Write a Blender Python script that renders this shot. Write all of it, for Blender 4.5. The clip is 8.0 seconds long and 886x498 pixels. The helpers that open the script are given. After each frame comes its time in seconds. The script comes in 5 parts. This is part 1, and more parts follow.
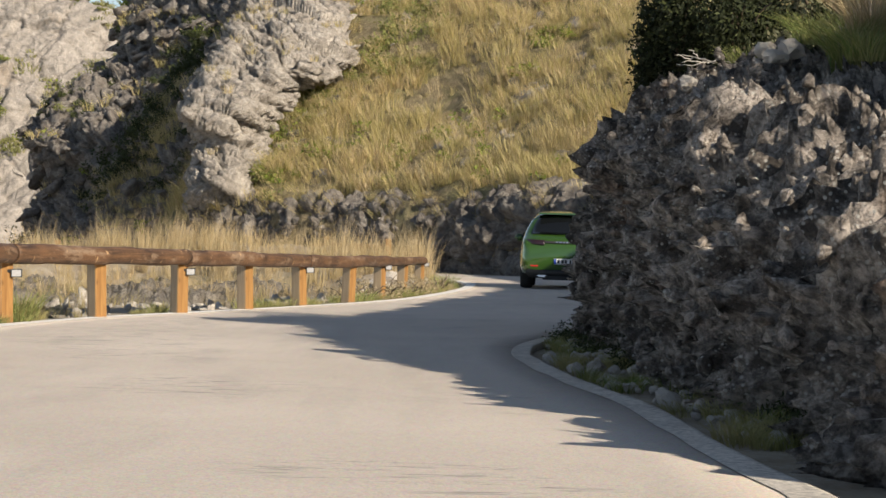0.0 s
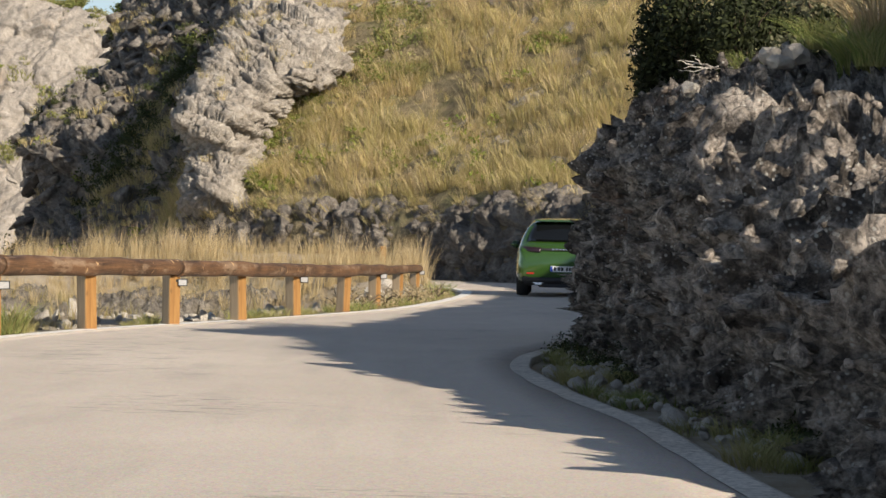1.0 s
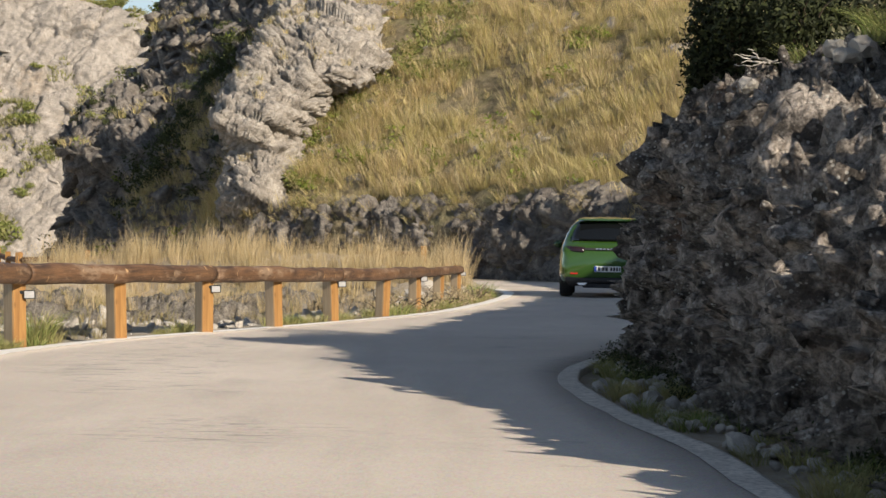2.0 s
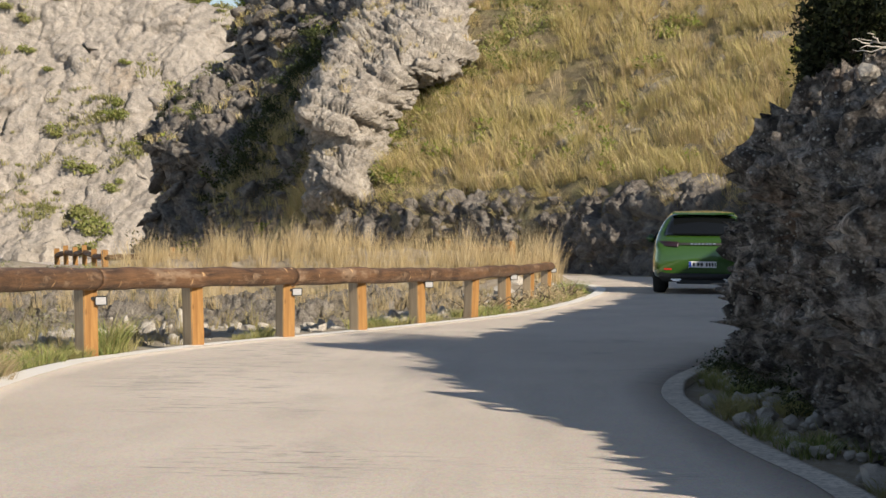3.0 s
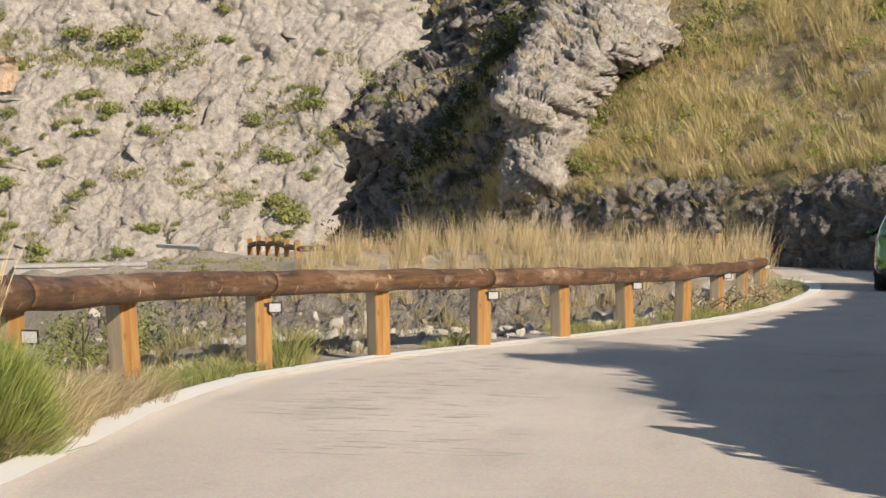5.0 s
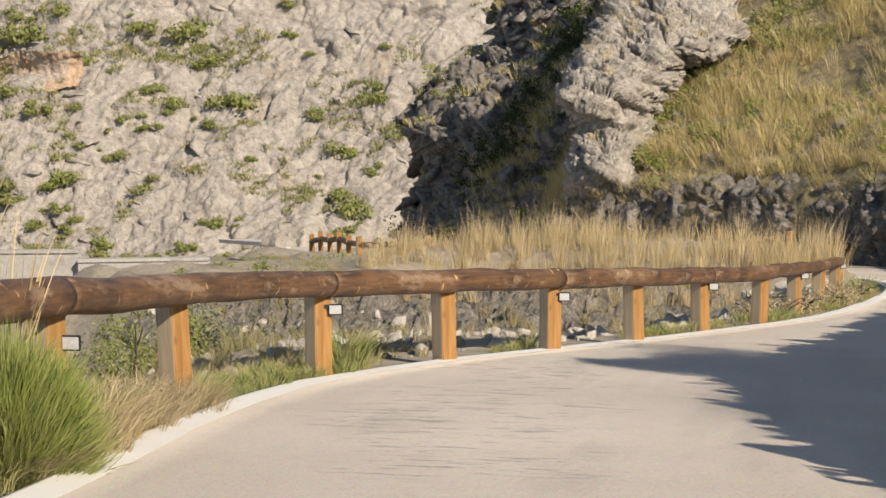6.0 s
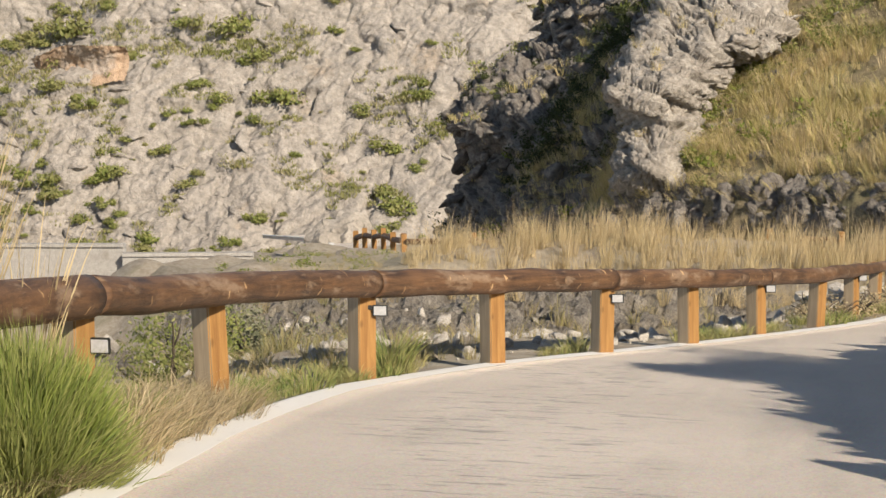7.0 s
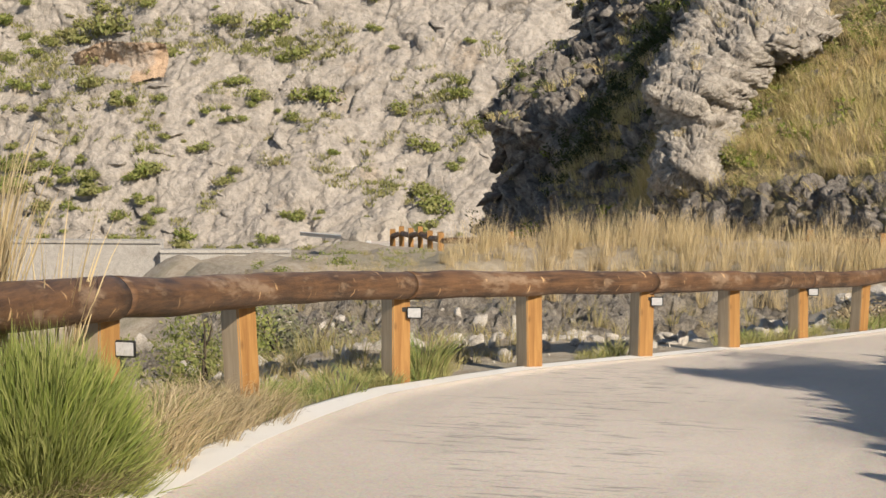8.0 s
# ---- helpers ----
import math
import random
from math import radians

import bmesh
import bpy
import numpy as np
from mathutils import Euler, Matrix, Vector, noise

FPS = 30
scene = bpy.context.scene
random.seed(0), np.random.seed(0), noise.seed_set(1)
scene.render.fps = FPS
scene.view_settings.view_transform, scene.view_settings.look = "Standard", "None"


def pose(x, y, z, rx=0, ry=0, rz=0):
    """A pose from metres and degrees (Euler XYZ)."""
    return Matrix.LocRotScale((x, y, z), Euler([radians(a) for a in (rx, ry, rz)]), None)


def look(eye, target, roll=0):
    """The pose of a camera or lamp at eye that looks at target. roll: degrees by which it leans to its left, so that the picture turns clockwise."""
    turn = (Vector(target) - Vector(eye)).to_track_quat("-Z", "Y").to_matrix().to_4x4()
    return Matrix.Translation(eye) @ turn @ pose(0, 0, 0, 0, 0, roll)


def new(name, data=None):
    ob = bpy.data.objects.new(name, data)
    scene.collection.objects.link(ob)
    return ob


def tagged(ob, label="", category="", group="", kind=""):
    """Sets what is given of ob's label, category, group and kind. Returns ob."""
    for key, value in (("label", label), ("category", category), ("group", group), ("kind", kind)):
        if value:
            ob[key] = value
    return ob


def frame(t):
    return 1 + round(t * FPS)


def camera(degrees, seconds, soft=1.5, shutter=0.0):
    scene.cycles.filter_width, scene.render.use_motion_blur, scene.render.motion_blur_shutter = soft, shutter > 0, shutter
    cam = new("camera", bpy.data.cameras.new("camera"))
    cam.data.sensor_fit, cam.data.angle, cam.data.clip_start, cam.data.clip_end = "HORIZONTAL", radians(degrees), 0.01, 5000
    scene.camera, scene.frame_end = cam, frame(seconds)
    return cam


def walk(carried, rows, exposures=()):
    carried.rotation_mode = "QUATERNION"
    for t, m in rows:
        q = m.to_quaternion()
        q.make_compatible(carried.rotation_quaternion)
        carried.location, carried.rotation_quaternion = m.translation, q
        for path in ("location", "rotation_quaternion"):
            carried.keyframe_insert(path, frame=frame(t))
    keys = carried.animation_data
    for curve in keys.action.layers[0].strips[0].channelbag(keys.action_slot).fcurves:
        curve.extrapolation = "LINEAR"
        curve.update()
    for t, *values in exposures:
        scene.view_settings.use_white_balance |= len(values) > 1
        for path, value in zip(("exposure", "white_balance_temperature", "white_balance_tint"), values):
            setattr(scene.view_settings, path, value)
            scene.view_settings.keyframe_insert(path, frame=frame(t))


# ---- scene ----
cam = camera(27.13, 8.0)
PATH = [
    (0.0, (0.096, -2.868, 1.146), (-0.123, 16.964, -1.427), 1.083),
    (0.5, (0.083, -2.773, 1.145), (-0.097, 17.065, -1.392), 1.035),
    (1.0, (0.076, -2.54, 1.142), (-0.085, 17.301, -1.368), 0.905),
    (2.5, (0.028, -1.36, 1.107), (-1.009, 18.444, -1.484), -0.013),
    (3.0, (-0.01, -0.893, 1.084), (-1.567, 18.872, -1.551), -0.395),
    (3.5, (-0.064, -0.419, 1.056), (-2.175, 19.289, -1.616), -0.836),
    (4.0, (-0.133, 0.048, 1.022), (-2.794, 19.686, -1.675), -1.031),
    (4.5, (-0.215, 0.498, 0.985), (-3.44, 20.048, -1.732), -1.066),
    (5.0, (-0.307, 0.921, 0.945), (-3.97, 20.391, -1.794), -1.007),
    (6.5, (-0.594, 1.961, 0.831), (-5.17, 21.23, -1.954), -0.981),
    (7.0, (-0.668, 2.203, 0.803), (-5.456, 21.419, -1.996), -0.777),
    (7.5, (-0.715, 2.376, 0.787), (-5.713, 21.536, -2.023), -0.679),
    (8.0, (-0.724, 2.464, 0.785), (-5.906, 21.575, -2.029), -0.555),
]
walk(cam, [(t, look(eye, target, roll)) for t, eye, target, roll in PATH], exposures=[(0.0, 0.8), (8.0, 0.8)])

# ---- light: a low warm sun from the right behind the camera, and a clear sky ----
SUN_TO = Vector((0.70, -0.70, 0.57)).normalized()
SUN_EL = math.asin(SUN_TO.z)
sky = bpy.data.worlds.new("sky")
scene.world = sky
sky.use_nodes = True
sky_nodes = sky.node_tree.nodes
sky_tex = sky_nodes.new("ShaderNodeTexSky")
sky_tex.sky_type = "NISHITA"
sky_tex.sun_disc = False
sky_tex.sun_elevation = SUN_EL
sky_tex.sun_rotation = math.atan2(SUN_TO.x, SUN_TO.y)
sky_tex.dust_density = 0.0
sky_tex.air_density = 0.4
sky_tex.ozone_density = 2.0
sky_tex.altitude = 1200
haze = sky_nodes.new("ShaderNodeMix")
haze.data_type, haze.blend_type = "RGBA", "MULTIPLY"
haze.inputs[0].default_value = 1.0
haze.inputs[7].default_value = (1.0, 0.75, 0.52, 1.0)
sky.node_tree.links.new(sky_tex.outputs[0], haze.inputs[6])
sky.node_tree.links.new(haze.outputs[2], sky_nodes["Background"].inputs[0])
sky_nodes["Background"].inputs[1].default_value = 0.235
sun_data = bpy.data.lights.new("sun", "SUN")
sun_data.energy, sun_data.angle, sun_data.color = 4.1, radians(0.5), (1.0, 0.885, 0.735)
sun = new("sun", sun_data)
sun.matrix_world = look(SUN_TO * 50, (0, 0, 0))

SLOPE = 0.130          # the road falls away from the camera


def gz(y):
    return -SLOPE * y


# ---- numbers: smooth noise, cells, curves ----
def hash3(i, j, k, seed):
    n = (i * 374761393 + j * 668265263 + k * 2147483647 + seed * 1274126177) & 0xFFFFFFFF
    n = ((n ^ (n >> 13)) * 1274126177) & 0xFFFFFFFF
    n = ((n ^ (n >> 16)) * 2246822519) & 0xFFFFFFFF
    return ((n ^ (n >> 15)) & 0xFFFFFF) / float(0xFFFFFF)


def vnoise(p, seed=0):
    """Smooth value noise, -1 to 1, of an array of points."""
    f = np.floor(p).astype(np.int64)
    r = p - f
    r = r * r * r * (r * (r * 6 - 15) + 10)
    out = 0.0
    for a in (0, 1):
        for b in (0, 1):
            for c in (0, 1):
                w = (r[:, 0] if a else 1 - r[:, 0]) * (r[:, 1] if b else 1 - r[:, 1]) * (r[:, 2] if c else 1 - r[:, 2])
                out = out + w * hash3(f[:, 0] + a, f[:, 1] + b, f[:, 2] + c, seed)
    return out * 2 - 1


def fbm(p, octaves=4, seed=0, gain=0.5):
    out, amp = 0.0, 1.0
    for o in range(octaves):
        out = out + amp * vnoise(p * 2.03 ** o + 17.3 * o, seed + o)
        amp *= gain
    return out


def cells(p, seed=0):
    """Nearest and second distance to jittered cell points, a random number of the cell, and the lean of its face."""
    f = np.floor(p).astype(np.int64)
    d1, d2, idv, tip = np.full(len(p), 9.0), np.full(len(p), 9.0), np.zeros(len(p)), np.zeros(len(p))
    for a in (-1, 0, 1):
        for b in (-1, 0, 1):
            for c in (-1, 0, 1):
                g = f + np.array((a, b, c))
                q = np.stack([g[:, n] + hash3(g[:, 0], g[:, 1], g[:, 2], seed + 31 * n) for n in range(3)], 1)
                d = np.linalg.norm(q - p, axis=1)
                near = d < d1
                d2 = np.where(near, d1, np.minimum(d2, d))
                idv = np.where(near, hash3(g[:, 0], g[:, 1], g[:, 2], seed + 99), idv)
                lean = sum((hash3(g[:, 0], g[:, 1], g[:, 2], seed + 200 + n) - 0.5) * (p[:, n] - q[:, n]) for n in range(3))
                tip = np.where(near, lean, tip)
                d1 = np.where(near, d, d1)
    return d1, d2, idv, tip


def smooth_step(a, b, x):
    t = np.clip((x - a) / (b - a), 0, 1)
    return t * t * (3 - 2 * t)


def spline(points, n):
    """n points, evenly spaced along a Catmull-Rom curve through the given ones."""
    p = np.array(points, float)
    q = np.vstack([2 * p[0] - p[1], p, 2 * p[-1] - p[-2]])
    fine = []
    for i in range(len(p) - 1):
        t = np.linspace(0, 1, 24, endpoint=False)[:, None]
        a, b, c, d = q[i], q[i + 1], q[i + 2], q[i + 3]
        fine.append(0.5 * (2 * b + (c - a) * t + (2 * a - 5 * b + 4 * c - d) * t ** 2 + (3 * b - a - 3 * c + d) * t ** 3))
    fine = np.vstack(fine + [p[-1:]])
    s = np.r_[0, np.cumsum(np.linalg.norm(np.diff(fine, axis=0), axis=1))]
    u = np.linspace(0, s[-1], n)
    return np.stack([np.interp(u, s, fine[:, k]) for k in range(p.shape[1])], 1)


# ---- meshes ----
def mesh_np(name, verts, faces, material, smooth=True):
    """A mesh from an array of vertices and an array of triangles or quads."""
    me = bpy.data.meshes.new(name)
    faces = np.asarray(faces, np.int32)
    k = faces.shape[1]
    me.vertices.add(len(verts))
    me.vertices.foreach_set("co", np.asarray(verts, np.float32).ravel())
    me.loops.add(faces.size)
    me.loops.foreach_set("vertex_index", faces.ravel())
    me.polygons.add(len(faces))
    me.polygons.foreach_set("loop_start", np.arange(0, faces.size, k, dtype=np.int32))
    me.update(calc_edges=True)
    me.validate()
    if smooth:
        me.polygons.foreach_set("use_smooth", np.ones(len(me.polygons), bool))
    me.materials.append(material)
    return me


def grid_faces(nu, nv):
    i = np.arange(nu * nv).reshape(nu, nv)
    return np.stack([i[:-1, :-1], i[1:, :-1], i[1:, 1:], i[:-1, 1:]], -1).reshape(-1, 4)


def normals_of(grid):
    du = np.gradient(grid, axis=0)
    dv = np.gradient(grid, axis=1)
    n = np.cross(du, dv)
    return n / np.maximum(np.linalg.norm(n, axis=2, keepdims=True), 1e-9)


def loft(rails, nu, nv, us=None, vs=None):
    """A grid of nu x nv points, smooth through a stack of lines; us, vs: where along the lines and across them the points lie, 0 to 1."""
    def along(line, n, at):
        if at is None:
            return spline(line, n)
        fine = spline(line, 600)
        t = np.linspace(0, 1, 600)
        return np.stack([np.interp(at, t, fine[:, k]) for k in range(fine.shape[1])], 1)
    lines = np.stack([along(r, nu, us) for r in rails])
    return np.stack([along(lines[:, i], nv, vs) for i in range(lines.shape[1])])


def part(name, bm, material, parent=None, label="", smooth=False):
    """Links a bmesh as one mesh object, under a thing or a part."""
    me = bpy.data.meshes.new(name)
    bm.to_mesh(me)
    bm.free()
    if smooth:
        me.polygons.foreach_set("use_smooth", np.ones(len(me.polygons), bool))
    me.materials.append(material)
    ob = new(name, me)
    ob.parent = parent
    return tagged(ob, label)


def part_np(name, verts, faces, material, parent=None, label="", smooth=True):
    ob = new(name, mesh_np(name, verts, faces, material, smooth))
    ob.parent = parent
    return tagged(ob, label)


def box_bm(sx, sy, sz, centre=(0, 0, 0), bevel=0.0, segments=2):
    bm = bmesh.new()
    bmesh.ops.create_cube(bm, size=1)
    bmesh.ops.scale(bm, vec=(sx, sy, sz), verts=bm.verts)
    if bevel:
        bmesh.ops.bevel(bm, geom=bm.edges[:], offset=bevel, segments=segments, affect="EDGES")
    bmesh.ops.translate(bm, vec=centre, verts=bm.verts)
    return bm


def tube(points, radii, sides=10):
    """Vertices and quads of a closed tube along a line."""
    p = np.array(points, float)
    t = np.gradient(p, axis=0)
    t /= np.linalg.norm(t, axis=1, keepdims=True)
    ref = np.where(np.abs(t[:, 2:3]) > 0.9, np.array([[1.0, 0, 0]]), np.array([[0, 0, 1.0]]))
    a = np.cross(t, ref)
    a /= np.linalg.norm(a, axis=1, keepdims=True)
    b = np.cross(a, t)
    ang = np.arange(sides) * 2 * math.pi / sides
    r = np.asarray(radii, float)
    r = r[:, None] if r.ndim == 1 else r
    ring = p[:, None] + r[..., None] * (np.cos(ang)[None, :, None] * a[:, None] + np.sin(ang)[None, :, None] * b[:, None])
    n = len(p)
    v = np.vstack([ring.reshape(-1, 3), p[:1], p[-1:]])
    i = np.arange(n * sides).reshape(n, sides)
    j = np.roll(i, -1, 1)
    f = np.stack([i[:-1], i[1:], j[1:], j[:-1]], -1).reshape(-1, 4)
    e0 = np.stack([i[0], j[0], np.full(sides, n * sides), np.full(sides, n * sides)], -1)
    e1 = np.stack([j[-1], i[-1], np.full(sides, n * sides + 1), np.full(sides, n * sides + 1)], -1)
    return v, f, e0[:, :3], e1[:, :3]


def tube_mesh(name, points, radii, material, sides=10):
    v, f, e0, e1 = tube(points, radii, sides)
    me = bpy.data.meshes.new(name)
    me.from_pydata(v.tolist(), [], f.tolist() + e0.tolist() + e1.tolist())
    me.polygons.foreach_set("use_smooth", np.r_[np.ones(len(f), bool), np.zeros(2 * sides, bool)])
    me.materials.append(material)
    return me


# ---- materials ----
class Nodes:
    def __init__(self, name, rough=0.85, metal=0.0):
        self.m = bpy.data.materials.new(name)
        self.m.use_nodes = True
        self.t = self.m.node_tree
        self.b = self.t.nodes["Principled BSDF"]
        self.b.inputs["Roughness"].default_value = rough
        self.b.inputs["Metallic"].default_value = metal
        self.co = self.n("ShaderNodeTexCoord").outputs["Object"]

    def n(self, kind, **props):
        node = self.t.nodes.new(kind)
        for k, v in props.items():
            setattr(node, k, v)
        return node

    def link(self, a, b):
        self.t.links.new(a, b)

    def scaled(self, scale, co=None):
        mp = self.n("ShaderNodeMapping")
        mp.inputs["Scale"].default_value = scale if isinstance(scale, tuple) else (scale,) * 3
        self.link(co or self.co, mp.inputs["Vector"])
        return mp.outputs[0]

    def noise(self, scale, detail=6.0, rough=0.6, co=None, distortion=0.0):
        node = self.n("ShaderNodeTexNoise")
        node.inputs["Scale"].default_value = scale
        node.inputs["Detail"].default_value = detail
        node.inputs["Roughness"].default_value = rough
        node.inputs["Distortion"].default_value = distortion
        self.link(co or self.co, node.inputs["Vector"])
        return node.outputs["Fac"]

    def voronoi(self, scale, feature="F1", co=None, out="Distance"):
        node = self.n("ShaderNodeTexVoronoi", feature=feature)
        node.inputs["Scale"].default_value = scale
        self.link(co or self.co, node.inputs["Vector"])
        return node.outputs[out]

    def ramp(self, fac, stops):
        node = self.n("ShaderNodeValToRGB")
        e = node.color_ramp.elements
        while len(e) < len(stops):
            e.new(0.5)
        for el, (p, c) in zip(e, stops):
            el.position = p
            el.color = (*c, 1) if isinstance(c, tuple) else (c, c, c, 1)
        self.link(fac, node.inputs[0])
        return node.outputs[0]

    def mix(self, fac, a, b, blend="MIX"):
        node = self.n("ShaderNodeMix", data_type="RGBA", blend_type=blend)
        for sock, v in ((node.inputs[0], fac), (node.inputs[6], a), (node.inputs[7], b)):
            if isinstance(v, (int, float)):
                sock.default_value = v
            elif isinstance(v, tuple):
                sock.default_value = (*v, 1)
            else:
                self.link(v, sock)
        return node.outputs[2]

    def math(self, op, a, b=0.0):
        node = self.n("ShaderNodeMath", operation=op)
        for sock, v in ((node.inputs[0], a), (node.inputs[1], b)):
            if isinstance(v, (int, float)):
                sock.default_value = v
            else:
                self.link(v, sock)
        return node.outputs[0]

    def colour(self, c):
        if isinstance(c, tuple):
            self.b.inputs["Base Color"].default_value = (*c, 1)
        else:
            self.link(c, self.b.inputs["Base Color"])

    def bump(self, height, strength=0.5, distance=0.05):
        node = self.n("ShaderNodeBump")
        node.inputs["Strength"].default_value = strength
        node.inputs["Distance"].default_value = distance
        self.link(height, node.inputs["Height"])
        self.link(node.outputs[0], self.b.inputs["Normal"])

    def translucent(self, amount, colour):
        """Thin leaves let some light through."""
        tr = self.n("ShaderNodeBsdfTranslucent")
        if isinstance(colour, tuple):
            tr.inputs[0].default_value = (*colour, 1)
        else:
            self.link(colour, tr.inputs[0])
        mx = self.n("ShaderNodeMixShader")
        mx.inputs[0].default_value = amount
        self.link(self.b.outputs[0], mx.inputs[1])
        self.link(tr.outputs[0], mx.inputs[2])
        self.link(mx.outputs[0], self.t.nodes["Material Output"].inputs[0])


def rock_material(name, s, light, dark, stain, stain_at=0.62, bump=0.6, lichen=0.0, grain=34.0, speck=0.6, contrast=0.16):
    """Weathered limestone; s: metres of the largest pattern."""
    k = Nodes(name, 0.92)
    big = k.noise(1.0 / s, 5, 0.6)
    mid = k.noise(5.0 / s, 8, 0.7)
    fine = k.noise(grain / s, 6, 0.7)
    base = k.mix(k.ramp(mid, [(0.5 - contrast, 0.0), (0.5 + contrast, 1.0)]), dark, light)
    isl = k.n("ShaderNodeNewGeometry").outputs["Random Per Island"]
    base = k.mix(k.ramp(isl, [(0.0, 0.45), (0.35, 0.0)]), base, tuple(c * 0.75 for c in dark))
    base = k.mix(k.ramp(isl, [(0.75, 0.0), (1.0, 0.4)]), base, tuple(min(1, c * 1.15) for c in light))
    base = k.mix(k.ramp(big, [(stain_at, 0.0), (stain_at + 0.12, 0.8)]), base, stain)
    # dark specks in the bump's low spots paint crevice shade into the colour
    base = k.mix(k.ramp(fine, [(0.38, speck), (0.56, 0.0)]), base, tuple(c * 0.35 for c in dark))
    if lichen:
        spot = k.voronoi(26.0 / s)
        where = k.math("MULTIPLY", k.ramp(spot, [(0.18, 1.0), (0.3, 0.0)]), k.ramp(k.noise(3.3 / s, 3), [(0.44, 0.0), (0.54, lichen)]))
        base = k.mix(where, base, (0.62, 0.60, 0.54))
    k.colour(base)
    crack = k.ramp(k.voronoi(7.0 / s, "DISTANCE_TO_EDGE"), [(0.0, 0.0), (0.08, 1.0)])
    h = k.math("ADD", k.math("MULTIPLY", mid, 0.8), k.math("MULTIPLY", fine, 0.5))
    h = k.math("ADD", h, k.math("MULTIPLY", crack, 0.12))
    k.bump(h, bump, 0.12 * s)
    return k.m


def blade_material(name, colours, patch, green, amount=0.5, thin=0.25):
    """Grass or leaves: colour varies blade by blade, and in patches."""
    k = Nodes(name, 0.7)
    isl = k.n("ShaderNodeNewGeometry").outputs["Random Per Island"]
    n = len(colours)
    c = k.ramp(isl, [((i + 0.5) / n, v) for i, v in enumerate(colours)])
    w = k.ramp(k.noise(1.0 / patch, 3, 0.55), [(0.42, 0.0), (0.66, amount)])
    c = k.mix(w, c, green)
    k.colour(c)
    k.b.inputs["Specular IOR Level"].default_value = 0.2
    k.translucent(thin, c)
    return k.m


def plain_material(name, colour, rough=0.5, metal=0.0, grain=0.0, scale=40.0, coat=0.0):
    k = Nodes(name, rough, metal)
    if grain:
        f = k.noise(scale, 4)
        k.colour(k.mix(k.ramp(f, [(0.3, 0.0), (0.7, 1.0)]), tuple(c * (1 - grain) for c in colour), tuple(min(1, c * (1 + grain)) for c in colour)))
    else:
        k.colour(colour)
    k.b.inputs["Coat Weight"].default_value = coat
    return k.m


def asphalt_material():
    k = Nodes("worn_asphalt", 0.88)
    grit = k.noise(160, 3, 0.7)
    stone = k.voronoi(95, out="Color")
    broad = k.noise(0.35, 5, 0.6)
    along = k.noise(1.0, 4, 0.6, co=k.scaled((2.4, 0.35, 1.0)))
    c = k.mix(k.ramp(broad, [(0.35, 0.0), (0.68, 1.0)]), (0.575, 0.50, 0.42), (0.69, 0.605, 0.515))
    c = k.mix(k.ramp(along, [(0.5, 0.0), (0.75, 0.45)]), c, (0.40, 0.355, 0.305))
    c = k.mix(0.16, c, stone, "OVERLAY")
    c = k.mix(k.ramp(grit, [(0.36, 0.55), (0.5, 0.0)]), c, (0.24, 0.215, 0.185))
    # short dark scrape marks across the lane
    sc = k.noise(1.0, 5, 0.75, co=k.scaled((3.4, 14.0, 1.0)))
    patch = k.ramp(k.noise(0.55, 2, 0.4), [(0.53, 0.0), (0.60, 1.0)])
    marks = k.math("MULTIPLY", k.ramp(sc, [(0.54, 0.0), (0.62, 0.75)]), patch)
    c = k.mix(marks, c, (0.22, 0.20, 0.175))
    k.colour(c)
    k.bump(k.math("ADD", grit, k.math("MULTIPLY", broad, 0.5)), 0.35, 0.01)
    return k.m


def paint_material():
    k = Nodes("worn_white_paint", 0.75)
    wear = k.ramp(k.noise(7, 8, 0.75), [(0.30, 1.0), (0.37, 0.0)])
    c = k.mix(k.noise(1.7, 4), (0.78, 0.745, 0.68), (0.86, 0.83, 0.77))
    k.colour(k.mix(wear, c, (0.42, 0.38, 0.33)))
    k.bump(k.noise(90, 3), 0.3, 0.006)
    return k.m


def timber_material(name, light, dark, split=1.0):
    """Wood with its grain along the object's z axis."""
    k = Nodes(name, 0.75)
    g = k.noise(1.0, 7, 0.65, co=k.scaled((26.0, 26.0, 1.6)), distortion=0.6)
    knots = k.ramp(k.voronoi(3.2, co=k.scaled((2.0, 2.0, 1.0))), [(0.05, 1.0), (0.14, 0.0)])
    rnd = k.n("ShaderNodeObjectInfo").outputs["Random"]
    c = k.mix(k.ramp(g, [(0.35, 0.0), (0.65, 1.0)]), dark, light)
    c = k.mix(k.math("MULTIPLY", rnd, 0.35), c, tuple(x * 0.72 for x in light))
    c = k.mix(k.math("MULTIPLY", knots, 0.75), c, tuple(x * 0.22 for x in dark))
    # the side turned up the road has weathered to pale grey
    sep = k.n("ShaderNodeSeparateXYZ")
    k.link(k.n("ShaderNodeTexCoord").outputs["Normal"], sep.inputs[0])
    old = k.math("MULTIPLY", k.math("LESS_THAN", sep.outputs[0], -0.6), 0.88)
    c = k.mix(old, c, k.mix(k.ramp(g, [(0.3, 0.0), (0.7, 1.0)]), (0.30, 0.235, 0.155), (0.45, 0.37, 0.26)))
    k.colour(c)
    k.bump(g, 0.35 * split, 0.008)
    return k.m


